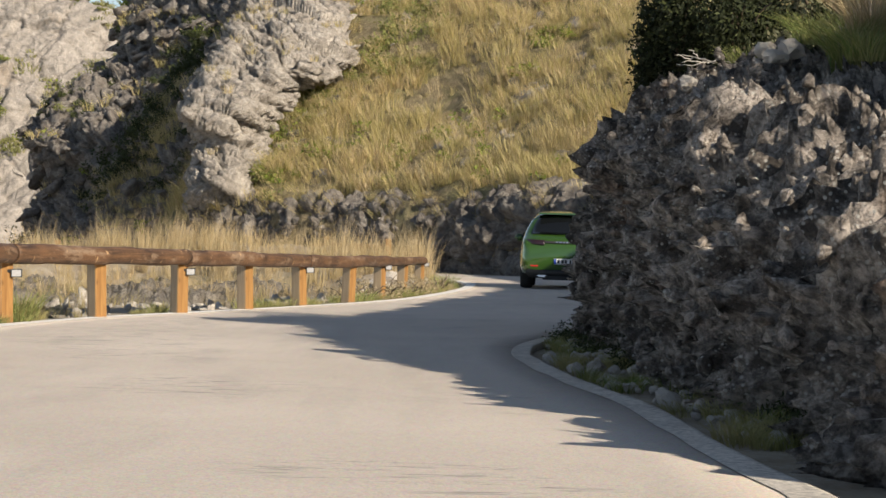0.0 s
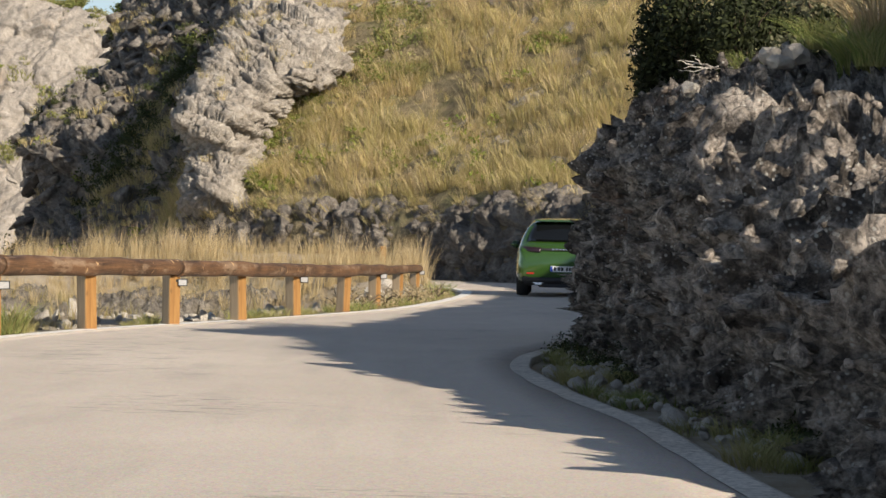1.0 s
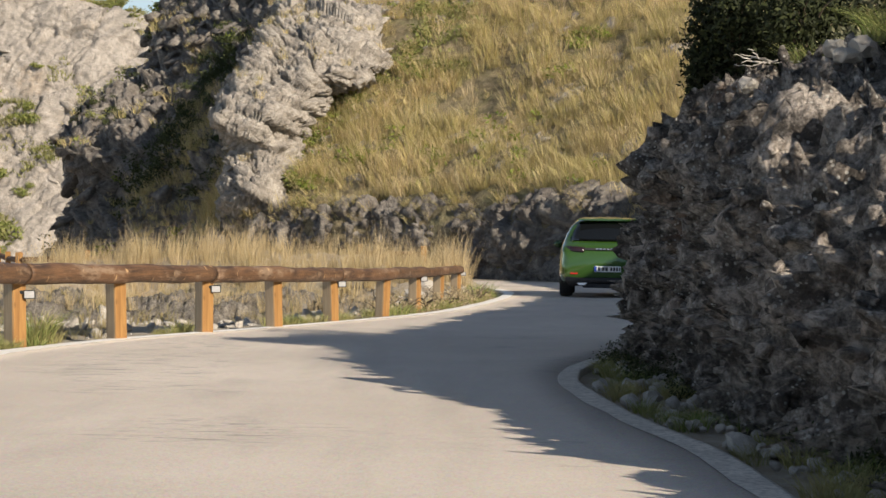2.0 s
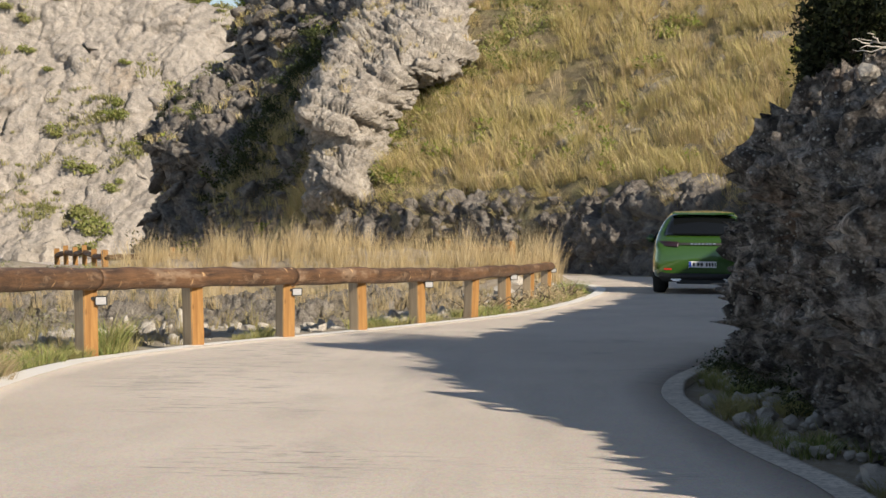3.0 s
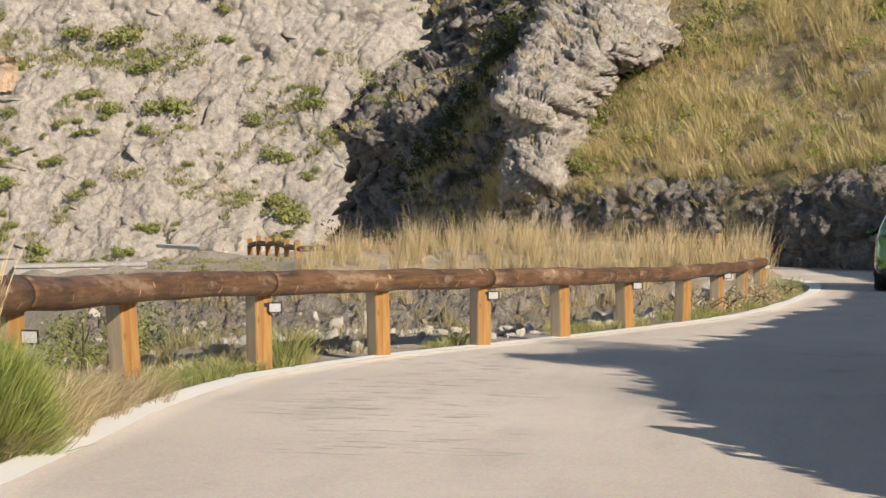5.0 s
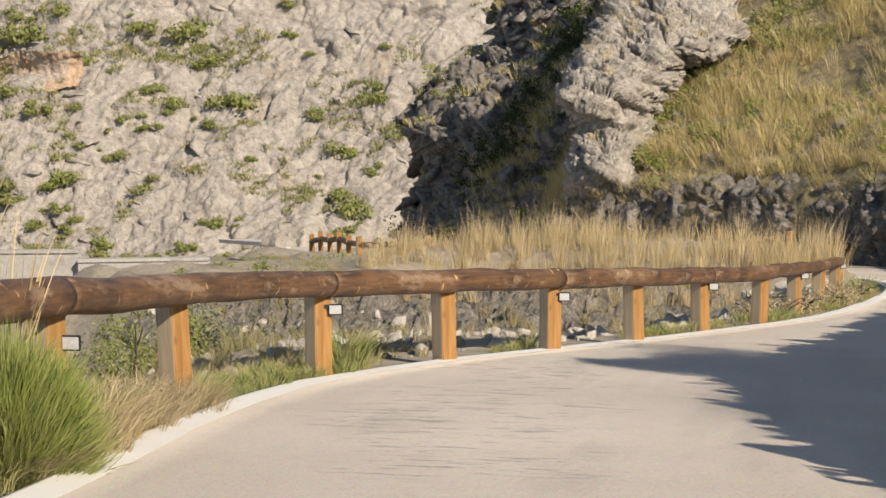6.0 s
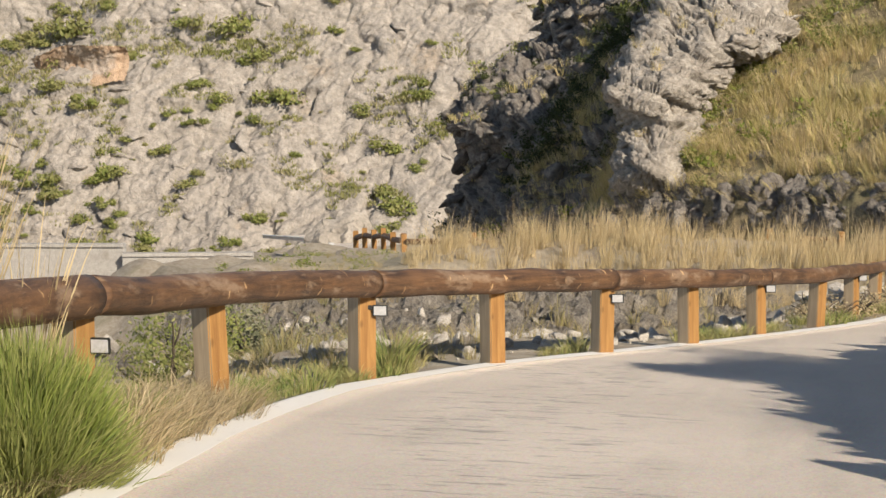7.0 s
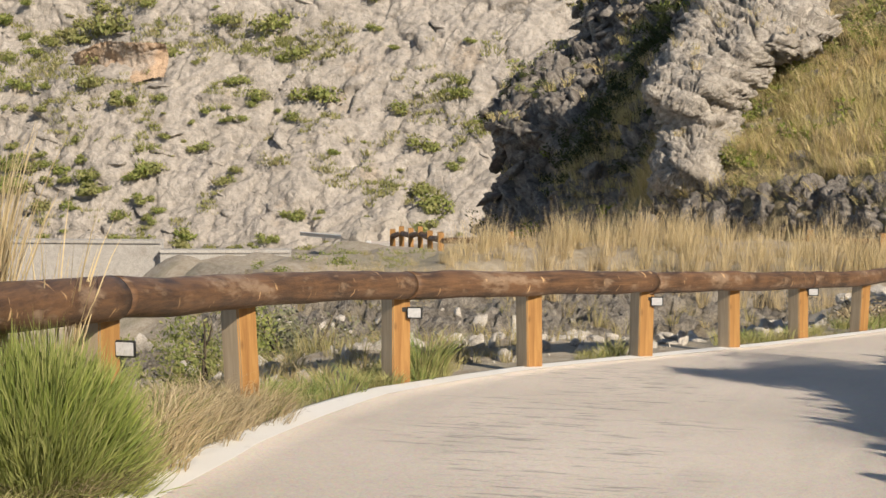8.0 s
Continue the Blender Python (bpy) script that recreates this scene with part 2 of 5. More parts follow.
def log_material():
    """Debarked pole, brown stain worn to pale scars."""
    k = Nodes("stained_log", 0.6)
    broad = k.noise(1.6, 5, 0.65)
    grain = k.noise(1.0, 6, 0.7, co=k.scaled((34.0, 34.0, 2.2)))
    c = k.mix(k.ramp(broad, [(0.38, 0.0), (0.62, 1.0)]), (0.034, 0.02, 0.0135), (0.115, 0.061, 0.032))
    c = k.mix(k.ramp(grain, [(0.4, 0.0), (0.7, 0.45)]), c, (0.28, 0.15, 0.07))
    c = k.mix(k.ramp(k.noise(1.0, 4, 0.7, co=k.scaled((7.0, 7.0, 2.4))), [(0.55, 0.0), (0.66, 0.75)]), c, (0.27, 0.19, 0.125))
    scar = k.math("MULTIPLY", k.ramp(k.noise(1.0, 2, 0.5, co=k.scaled((9.0, 9.0, 34.0))), [(0.68, 0.0), (0.72, 1.0)]), k.ramp(k.noise(2.2, 2), [(0.45, 0.0), (0.55, 1.0)]))
    c = k.mix(scar, c, (0.52, 0.34, 0.17))
    k.colour(c)
    k.b.inputs["Specular IOR Level"].default_value = 0.35
    k.bump(k.math("ADD", grain, k.math("MULTIPLY", scar, -0.5)), 0.4, 0.012)
    return k.m


def soil_material():
    k = Nodes("dry_stony_soil", 0.95)
    a, b, c = k.noise(0.25, 5), k.noise(2.6, 7, 0.7), k.noise(22, 5, 0.7)
    col = k.mix(k.ramp(b, [(0.35, 0.0), (0.65, 1.0)]), (0.27, 0.215, 0.15), (0.43, 0.37, 0.285))
    col = k.mix(k.ramp(a, [(0.48, 0.0), (0.62, 0.35)]), col, (0.20, 0.19, 0.095))
    col = k.mix(k.ramp(c, [(0.55, 0.0), (0.68, 0.7)]), col, (0.46, 0.43, 0.38))
    k.colour(col)
    k.bump(k.math("ADD", b, k.math("MULTIPLY", c, 0.6)), 0.8, 0.08)
    return k.m


def sea_material():
    k = Nodes("sea_water", 0.25)
    k.colour(k.mix(k.noise(0.01, 4), (0.02, 0.09, 0.17), (0.03, 0.12, 0.21)))
    k.bump(k.noise(0.2, 4), 0.2, 0.5)
    return k.m


def sky_sheet_material():
    k = Nodes("sky_sheet_glow", 1.0)
    # the sheet emits the colour of the hazy sky itself
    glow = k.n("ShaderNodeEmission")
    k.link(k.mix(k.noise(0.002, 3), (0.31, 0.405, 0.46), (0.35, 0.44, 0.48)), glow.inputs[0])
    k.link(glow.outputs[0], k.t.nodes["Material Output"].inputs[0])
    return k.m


M_SKY_SHEET = sky_sheet_material()
M_ROCK = rock_material("grey_limestone", 1.0, (0.60, 0.525, 0.45), (0.085, 0.07, 0.056), (0.28, 0.18, 0.12), 0.57, 1.0, 0.8, contrast=0.09, grain=18.0, speck=0.7)
# hill limestone: the shade on cliff and foot wall is put into its colour
M_ROCK_HILL = rock_material("hill_limestone_shaded", 3.0, (0.31, 0.28, 0.24), (0.13, 0.11, 0.095), (0.28, 0.21, 0.145), 0.60, 0.8, grain=15.0, speck=0.5)
M_ROCK_FAR = rock_material("mountain_limestone", 9.0, (0.42, 0.375, 0.325), (0.27, 0.24, 0.205), (0.38, 0.29, 0.20), 0.62, 0.6, grain=15.0, speck=0.35)
# the same limestone made lighter, with the crag's sunlight in the colour
M_ROCK_CRAG = rock_material("crag_limestone_sunlit", 3.0, (0.52, 0.47, 0.405), (0.25, 0.22, 0.185), (0.42, 0.32, 0.22), 0.62, 0.8, grain=15.0, speck=0.4)
# bank rock darkened: the hollow's shadows are part of this colour
M_STONYBANK = rock_material("stony_bank_limestone_shaded", 1.4, (0.38, 0.34, 0.285), (0.13, 0.11, 0.088), (0.26, 0.21, 0.13), 0.55, 0.8)
M_STONE = rock_material("loose_limestone", 0.4, (0.58, 0.53, 0.46), (0.34, 0.31, 0.27), (0.40, 0.32, 0.23), 0.62, 0.5)
M_ASPHALT, M_PAINT, M_SOIL, M_SEA = asphalt_material(), paint_material(), soil_material(), sea_material()
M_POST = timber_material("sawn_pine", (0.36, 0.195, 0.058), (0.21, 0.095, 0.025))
M_LOG = log_material()
STRAW = [(0.44, 0.345, 0.20), (0.34, 0.26, 0.14), (0.55, 0.455, 0.30), (0.29, 0.22, 0.115), (0.41, 0.32, 0.185)]
OLIVE = [(0.42, 0.345, 0.15), (0.31, 0.275, 0.10), (0.52, 0.42, 0.21), (0.25, 0.235, 0.075), (0.45, 0.355, 0.16)]
M_HILLGRASS = blade_material("hill_grass", [tuple(c * 1.4 for c in col) for col in OLIVE + STRAW], 2.6, (0.30, 0.29, 0.10), 0.45)
M_HOLLOWGRASS = blade_material("hollow_grass", [tuple(c * 0.95 for c in col) for col in OLIVE + STRAW], 1.8, (0.17, 0.18, 0.06), 0.6)
M_STRAW = blade_material("dry_straw", [tuple(min(0.8, c * 1.22) for c in col) for col in STRAW], 1.5, (0.50, 0.42, 0.2), 0.25)
M_GREENGRASS = blade_material("verge_grass", [(0.16, 0.22, 0.05), (0.26, 0.30, 0.09), (0.38, 0.35, 0.14), (0.12, 0.18, 0.05)], 0.8, (0.48, 0.38, 0.19), 0.6)
M_BROOM = blade_material("broom_twigs", [(0.20, 0.25, 0.055), (0.29, 0.33, 0.08), (0.13, 0.18, 0.045), (0.38, 0.39, 0.14)], 0.3, (0.34, 0.33, 0.13), 0.5)
M_LEAF = blade_material("dark_shrub_leaves", [(0.035, 0.045, 0.014), (0.055, 0.07, 0.02), (0.025, 0.035, 0.012), (0.08, 0.09, 0.03)], 0.5, (0.06, 0.065, 0.03), 0.5, 0.06)
M_LEAF_BRIGHT = blade_material("bright_shrub_leaves", [(0.20, 0.25, 0.04), (0.30, 0.33, 0.07), (0.12, 0.17, 0.03)], 0.3, (0.22, 0.24, 0.05), 0.4)
M_LEAF_FAR = blade_material("far_shrub_leaves", [(0.18, 0.215, 0.055), (0.27, 0.30, 0.08), (0.14, 0.17, 0.05), (0.33, 0.32, 0.12)], 7.0, (0.32, 0.28, 0.14), 0.6, 0.35)
M_FARGRASS = blade_material("far_grass", [(0.28, 0.27, 0.11), (0.34, 0.31, 0.15), (0.22, 0.23, 0.08), (0.40, 0.34, 0.19)], 9.0, (0.20, 0.22, 0.06), 0.6)
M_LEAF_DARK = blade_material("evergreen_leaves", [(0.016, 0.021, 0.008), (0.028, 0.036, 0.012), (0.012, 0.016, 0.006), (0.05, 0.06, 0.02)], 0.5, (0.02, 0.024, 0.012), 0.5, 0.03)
M_LEAF_GREY = blade_material("grey_shrub_leaves", [(0.22, 0.23, 0.14), (0.30, 0.28, 0.17), (0.16, 0.17, 0.10)], 0.5, (0.30, 0.27, 0.17), 0.5)
M_DRYTWIG = blade_material("dry_twigs", [(0.40, 0.32, 0.19), (0.28, 0.21, 0.12), (0.52, 0.43, 0.27)], 0.5, (0.28, 0.24, 0.12), 0.3)
M_BARK = plain_material("dead_grey_wood", (0.46, 0.42, 0.37), 0.9, grain=0.3)
M_TWIG = plain_material("shrub_wood", (0.10, 0.075, 0.05), 0.9, grain=0.3)
M_KERB = rock_material("weathered_concrete", 1.2, (0.72, 0.66, 0.57), (0.54, 0.49, 0.42), (0.42, 0.37, 0.30), 0.62, 0.3)
M_ORANGE = rock_material("orange_limestone", 6.0, (0.60, 0.43, 0.29), (0.46, 0.32, 0.21), (0.42, 0.37, 0.32), 0.52, 0.6)
M_HILLSOIL = rock_material("hillside_earth", 2.0, (0.34, 0.27, 0.16), (0.17, 0.14, 0.075), (0.20, 0.19, 0.08), 0.5, 0.7)
M_CONCRETE = rock_material("concrete", 2.0, (0.45, 0.42, 0.38), (0.34, 0.32, 0.29), (0.30, 0.27, 0.23), 0.6, 0.2)

# ---- the ground, the sea ----
LEFT = [(-1.0, -22), (-1.9, -8), (-2.7, 0), (-3.25, 5), (-3.76, 8.67), (-4.05, 10.9), (-4.16, 12.3), (-4.12, 13.6), (-3.64, 15.84), (-2.92, 17.8), (-2.05, 20.3), (-1.1, 23.6), (-0.57, 26.7),
        (-0.14, 30.7), (0.16, 35), (0.1, 40), (-1.0, 44.4), (-4.5, 47.3), (-12, 51), (-18.5, 60), (-24, 76), (-31, 97), (-42, 118)]
RIGHT = [(4.2, -22), (2.6, -8), (1.5, 0), (1.1, 4.4), (1.0, 6.2), (0.79, 7.69), (0.62, 9.2), (0.56, 10.7), (0.63, 11.85), (0.93, 13.33), (1.6, 15.8), (2.7, 19.5), (3.8, 24),
         (4.8, 30), (5.4, 36), (5.5, 42), (4.2, 48.5), (0.0, 53), (-8.5, 56.5), (-14, 63.5), (-19.5, 77.5), (-26.5, 99), (-38, 121)]


def left_x(y):
    p = spline(LEFT[:17], 300)
    return np.interp(y, p[:, 1], p[:, 0])


def right_x(y):
    p = spline(RIGHT[:16], 300)
    return np.interp(y, p[:, 1], p[:, 0])


def ground_z(x, y):
    """The lie of the land: the falling plane of the road, a hollow behind the rail, a grassy rise, the valley."""
    x, y = np.asarray(x, float), np.asarray(y, float)
    z = -SLOPE * y - 0.05
    d = left_x(np.minimum(y, 43)) - x
    near = smooth_step(1.0, 4.5, d) * (1 - smooth_step(34, 43, y))
    brink = np.interp(y, [5, 15, 25, 38, 47, 51, 60, 76, 97, 118, 140], [-8, -10, -12, -14, -14, -14.5, -19, -24.5, -31.5, -42.5, -60])
    z = z - 0.95 * near - 6.5 * smooth_step(0.5, 7, brink - x) * (1 - 0.55 * smooth_step(115, 150, y))
    rise = smooth_step(38, 44, y) * (1 - smooth_step(46.2, 47.5, y - 0.1 * np.minimum(x + 4, 0))) * smooth_step(-16, -11, x) * (1 - smooth_step(-1.2, -0.2, x))
    z = z + 0.45 * rise
    z = z - 3.0 * smooth_step(70, 130, y)
    z = np.maximum(z, -44.0)
    p = np.stack([x.ravel() * 0.25, y.ravel() * 0.25, 0 * x.ravel()], 1)
    off = np.clip(np.maximum(d - 1.0, x - right_x(np.minimum(y, 47)) - 2), 0, 1.0)
    rough = fbm(p, 5, 3).reshape(x.shape) * 0.34 * off
    return z + rough * np.clip(1 + (y - 60) / 60, 1, 4)


def build_ground():
    xs = np.r_[np.linspace(-2600, -90, 12, endpoint=False), np.linspace(-90, -26, 60, endpoint=False), np.linspace(-26, 8, 120, endpoint=False), np.linspace(8, 60, 40, endpoint=False), np.linspace(60, 2600, 12)]
    ys = np.r_[np.linspace(-2600, -40, 10, endpoint=False), np.linspace(-40, 4, 40, endpoint=False), np.linspace(4, 62, 150, endpoint=False), np.linspace(62, 330, 90, endpoint=False), np.linspace(330, 900, 8)]
    gx, gy = np.meshgrid(xs, ys, indexing="ij")
    z = ground_z(gx, gy)
    z = np.where(gy < -40, -SLOPE * -40 - 0.05, z)
    v = np.stack([gx, gy, z], -1).reshape(-1, 3)
    ob = new("ground", mesh_np("ground", v, grid_faces(len(xs), len(ys)), M_SOIL))
    tagged(ob, "dry stony soil with thin grass falling to a valley", "ground", kind="structure")
    g = loft([[(-4900, 300, -42.5), (4900, 300, -42.5)], [(-4900, 4890, -42.5), (4900, 4890, -42.5)]], 20, 20)
    sea = new("water", mesh_np("water", g.reshape(-1, 3), grid_faces(20, 20), M_SEA))
    tagged(sea, "calm blue sea far below the mountains", "sea", kind="structure")
    # added glowing sheet that covers the horizon with painted pale sky
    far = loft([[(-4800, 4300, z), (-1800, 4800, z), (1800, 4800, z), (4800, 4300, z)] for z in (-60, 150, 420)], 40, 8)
    veil = new("backdrop", mesh_np("backdrop", far.reshape(-1, 3), grid_faces(40, 8), M_SKY_SHEET))
    tagged(veil, "glowing backdrop sheet painted as pale blue hazy sky over the sea", "sky", kind="structure")


def build_road():
    n, w = 360, 13
    l, r = spline(LEFT, n), spline(RIGHT, n)
    u = np.linspace(0, 1, w)[None, :, None]
    g = l[:, None] * (1 - u) + r[:, None] * u
    v = np.concatenate([g, gz(g[..., 1])[..., None]], -1)
    top = v.reshape(-1, 3)
    low = top - np.array((0, 0, 0.25))
    f = grid_faces(n, w)
    i = np.arange(n * w).reshape(n, w)
    k = n * w
    side = [np.stack([e[:-1], e[1:], e[1:] + k, e[:-1] + k], -1) for e in (i[:, 0], i[:, -1], i[0], i[-1])]
    ob = new("road", mesh_np("road", np.vstack([top, low]), np.vstack([f] + side), M_ASPHALT, smooth=False))
    tagged(ob, "pale worn asphalt mountain road bending twice", "road", kind="structure")
    for name, line, inner, a, b, label, mat in (("edge_line", l, r, -0.03, 0.19, "worn white painted line along the road edge", M_PAINT), ("kerb", r, l, -0.07, 0.08, "weathered pale concrete strip along the road edge", M_KERB)):
        across = inner - line
        across = across / np.linalg.norm(across, axis=1, keepdims=True)
        rows = []
        for s, h in ((a, -0.05), (a, 0.004), (a + 0.02, 0.004), (b - 0.01, 0.004), (b, 0.004), (b + 0.001, 0.0035)):
            wob = 0.022 * vnoise(np.c_[line * 1.7, np.full(n, s * 9)], 5)[:, None]
            q = line + across * (s + wob)
            rows.append(np.c_[q, gz(q[:, 1]) + h])
        g = np.stack(rows, 1)
        ob = new(name, mesh_np(name, g.reshape(-1, 3), grid_faces(n, 6), mat, smooth=False))
        tagged(ob, label, "road marking", kind="structure")


# ---- rock faces ----
def rock_face(name, rails, nu, nv, material, broad, blocks, fine, size, label, category="rock face", strata=(1, 1, 1), seed=1, tilt=0.0, kind="structure", us=None, vs=None, lean=1.7, bulge=0.0, clefts=0.0, bend=0.35):
    """A face of broken limestone lofted through a few lines: broad swells, blocks with cracks between them, and fine breakage."""
    g = loft(rails, nu, nv, us, vs)
    nu, nv = g.shape[:2]
    nrm = normals_of(g)
    p = g.reshape(-1, 3)
    c, s = math.cos(tilt), math.sin(tilt)
    q = np.stack([p[:, 0] * c + p[:, 2] * s, p[:, 1], -p[:, 0] * s + p[:, 2] * c], 1) / size * np.array(strata)
    warp = np.stack([fbm(q * 0.8 + 5 * i, 2, seed + 40 + i) for i in range(3)], 1) * bend
    d1, d2, cid, tip1 = cells(q + warp, seed)
    e1, e2, eid, tip2 = cells(q * 2.7 + warp * 2, seed + 5)
    crack = 1 - smooth_step(0.0, 0.11, d2 - d1)
    crack2 = 1 - smooth_step(0.0, 0.2, e2 - e1)
    d = broad * fbm(q * 0.22, 3, seed + 9) + blocks * ((cid - 0.5) * 1.6 - 0.7 * crack + lean * tip1 - bulge * d1 * d1) + blocks * 0.42 * ((eid - 0.5) * 1.5 - 0.6 * crack2 + lean * tip2 - bulge * e1 * e1) + fine * fbm(q * 6, 4, seed + 3, 0.6)
    if clefts:
        for k, amp in ((0.35, 1.0), (0.9, 0.55), (2.1, 0.28)):
            d = d - clefts * amp * (1 - np.abs(vnoise((q + warp) * k + 7 * k, seed + 70))) ** 7
    if bulge:
        k1, k2, kid, tip3 = cells(q * 6.4 + warp * 5, seed + 13)
        d = d + blocks * 0.22 * ((kid - 0.5) * 1.6 - 0.8 * (1 - smooth_step(0.0, 0.22, k2 - k1)) - k1 * k1)
    v = p + nrm.reshape(-1, 3) * d[:, None]
    ob = new(name, mesh_np(name, v, grid_faces(nu, nv), material, smooth=False))
    tagged(ob, label, category, kind=kind)
    return v.reshape(nu, nv, 3), normals_of(v.reshape(nu, nv, 3))


ROAD_ROCK_FOOT = [(3.4, -9, .4), (2.4, 0, .45), (1.8, 4.6, 0.76), (1.70, 6.2, 1.02), (1.64, 7.75, 1.38), (1.57, 9.5, 1.66), (1.48, 11.4, 1.82), (1.40, 12.8, 1.9), (1.62, 14.6, 1.95), (2.9, 18.5, 2.2), (5.4, 24, 2.4), (7.3, 32, 2.4), (7.6, 42, 2.2), (9, 50, 2)]


def build_road_rock():
    foot = [(x, y, gz(y) - 0.25) for x, y, h in ROAD_ROCK_FOOT]

    def row(out, back, lift, add):
        rows = []
        for i, (x, y, h) in enumerate(ROAD_ROCK_FOOT):
            a, b = ROAD_ROCK_FOOT[max(i - 1, 0)], ROAD_ROCK_FOOT[min(i + 1, len(ROAD_ROCK_FOOT) - 1)]
            t = Vector((b[0] - a[0], b[1] - a[1])).normalized()
            swell = float(np.interp(y, [3.5, 4.6, 5.6, 7, 9, 12, 15, 22, 32, 40], [0.25, 0.4, 0.75, 1.05, 0.6, 0.3, 0.35, 1.0, 1.35, 1.75]))
            rows.append((x + t.y * out, y - t.x * out, gz(y) + h * lift + add * swell))
        return rows
    rails = [foot, row(0.0, 0, 0.02, 0), row(0.02, 0, 0.3, 0), row(0.08, 0, 0.62, 0), row(0.2, 0, 0.9, 0), row(0.5, 0, 1.0, 0.04), row(1.15, 0, 1.04, 0.2), row(1.7, 0, 1.04, 1.2), row(2.4, 0, 1.04, 2.0), row(4.5, 0, 1.0, 3.2), row(9.0, 0, 1.0, 5.0), row(14, 0, 1.0, 7.0)]
    us = np.r_[np.linspace(0, 0.2, 30, endpoint=False), np.linspace(0.2, 0.42, 400, endpoint=False), np.linspace(0.42, 1, 110)]
    vs = np.r_[np.linspace(0, 0.2, 120, endpoint=False), np.linspace(0.2, 1, 50)]
    return rock_face("roadside_rock", rails, 620, 230, M_ROCK, 0.09, 0.14, 0.022, 0.40, "rough grey limestone rock wall rising from the road edge", seed=3, us=us, vs=vs, lean=1.5, bulge=0.3, clefts=0.17, bend=0.3, strata=(1.0, 1.0, 1.15), tilt=0.5)


def build_hill():
    """The grassy slope across the road, over a low rock wall coloured dark for its shade."""
    foot = [(-16, 77), (-13, 73), (-10, 70), (-7, 67), (-4, 64.4), (-1, 61.4), (1.2, 58.3), (3.2, 55), (6.5, 50), (12, 42), (20, 34)]
    rails = []
    for out, h in ((0, -0.6), (0.15, 0.1), (0.5, 1.4), (1.1, 2.1), (4, 3.9), (10, 7.2), (18, 12), (30, 20)):
        line = []
        for i, (x, y) in enumerate(foot):
            low = smooth_step(-14.5, -10.5, np.array(x))
            lx_ = float(np.interp(x, [-13, -3], [-0.05, 0.68]))
            line.append((x + lx_ * out, y + out * math.sqrt(1 - lx_ * lx_), gz(y) - 1.0 + (h + 1.0) * float(low) if h > 1 else gz(y) + h))
        rails.append(line)
    return rails


HILL_RAILS = build_hill()
build_ground()
build_road()
ROCK_V, ROCK_N = build_road_rock()
HILL_V, HILL_N = rock_face("hillside", HILL_RAILS, 320, 220, M_HILLSOIL, 0.45, 0.10, 0.06, 1.3, "steep earth hillside under dry grass", "hillside", seed=7)
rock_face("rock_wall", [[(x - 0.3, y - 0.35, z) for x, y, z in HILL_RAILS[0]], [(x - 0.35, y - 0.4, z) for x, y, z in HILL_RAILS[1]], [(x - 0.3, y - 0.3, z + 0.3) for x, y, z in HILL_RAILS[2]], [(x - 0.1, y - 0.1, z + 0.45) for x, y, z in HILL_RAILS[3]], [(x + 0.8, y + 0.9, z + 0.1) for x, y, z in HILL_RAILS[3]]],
          620, 70, M_ROCK_HILL, 0.4, 0.34, 0.07, 1.1, "broken limestone wall at the foot of the hill, darkened as in shade", seed=9)


def build_crag():
    """The pale outcrop at the end of the hill, its beds dipping gently."""
    base = [(-12.5, 84.4, -10.1), (-11.8, 77.0, -9.2), (-11.1, 75.6, -9.0), (-10.3, 75.1, -8.9), (-9.7, 75.3, -8.9), (-8.9, 75.9, -9.0)]
    low = [(-11.9, 80.8, -7.4), (-11.2, 71.9, -6.4), (-10.5, 70.2, -6.3), (-9.7, 69.7, -6.2), (-9.1, 70.0, -6.2), (-8.5, 71.2, -6.4)]
    foot = [(-11.5, 82.2, -5.3), (-10.8, 73.2, -4.6), (-10.2, 71.7, -4.5), (-9.4, 71.2, -4.5), (-8.7, 71.5, -4.5), (-8.0, 72.8, -4.6)]
    lip = [(-12.2, 81.5, -3.8), (-11.4, 72.5, -3.2), (-10.6, 71.4, -3.2), (-9.5, 71.1, -3.2), (-8.5, 71.9, -3.2), (-7.5, 73.6, -3.3)]
    waist = [(-11.7, 83.6, -2.3), (-11.1, 74.6, -2.0), (-9.9, 73.5, -1.9), (-8.5, 73.1, -1.9), (-7.1, 73.7, -2.0), (-6.0, 75.2, -2.1)]
    brow = [(-11.3, 84.8, -1.3), (-10.7, 75.7, -1.1), (-9.2, 74.5, -1.1), (-7.3, 73.9, -1.1), (-5.4, 74.4, -1.1), (-4.5, 76.2, -1.2)]
    crown = [(-10.7, 87.1, 0.2), (-10.2, 78.0, 0.3), (-8.7, 76.4, 0.3), (-7.0, 75.8, 0.2), (-5.7, 76.6, 0.2), (-4.9, 78.3, 0.2)]
    top = [(-10.3, 89.9, 1.4), (-9.9, 80.8, 1.3), (-8.6, 79.4, 1.3), (-7.1, 79.0, 1.3), (-6.0, 79.8, 1.3), (-5.3, 81.3, 1.3)]
    back = [(-10.4, 97.7, 2.4), (-10.1, 88.5, 2.3), (-8.9, 88.2, 2.3), (-7.6, 87.8, 2.2), (-6.4, 88.5, 2.2), (-5.5, 89.1, 2.2)]
    return rock_face("crag", [base, low, foot, lip, waist, brow, crown, top, back], 340, 320, M_ROCK_CRAG, 0.35, 0.30, 0.045, 1.15, "pale jagged limestone crag with slanting beds", "rock outcrop", strata=(0.45, 0.7, 2.2), seed=11, tilt=-0.42, clefts=0.15, lean=1.6, bend=0.10)


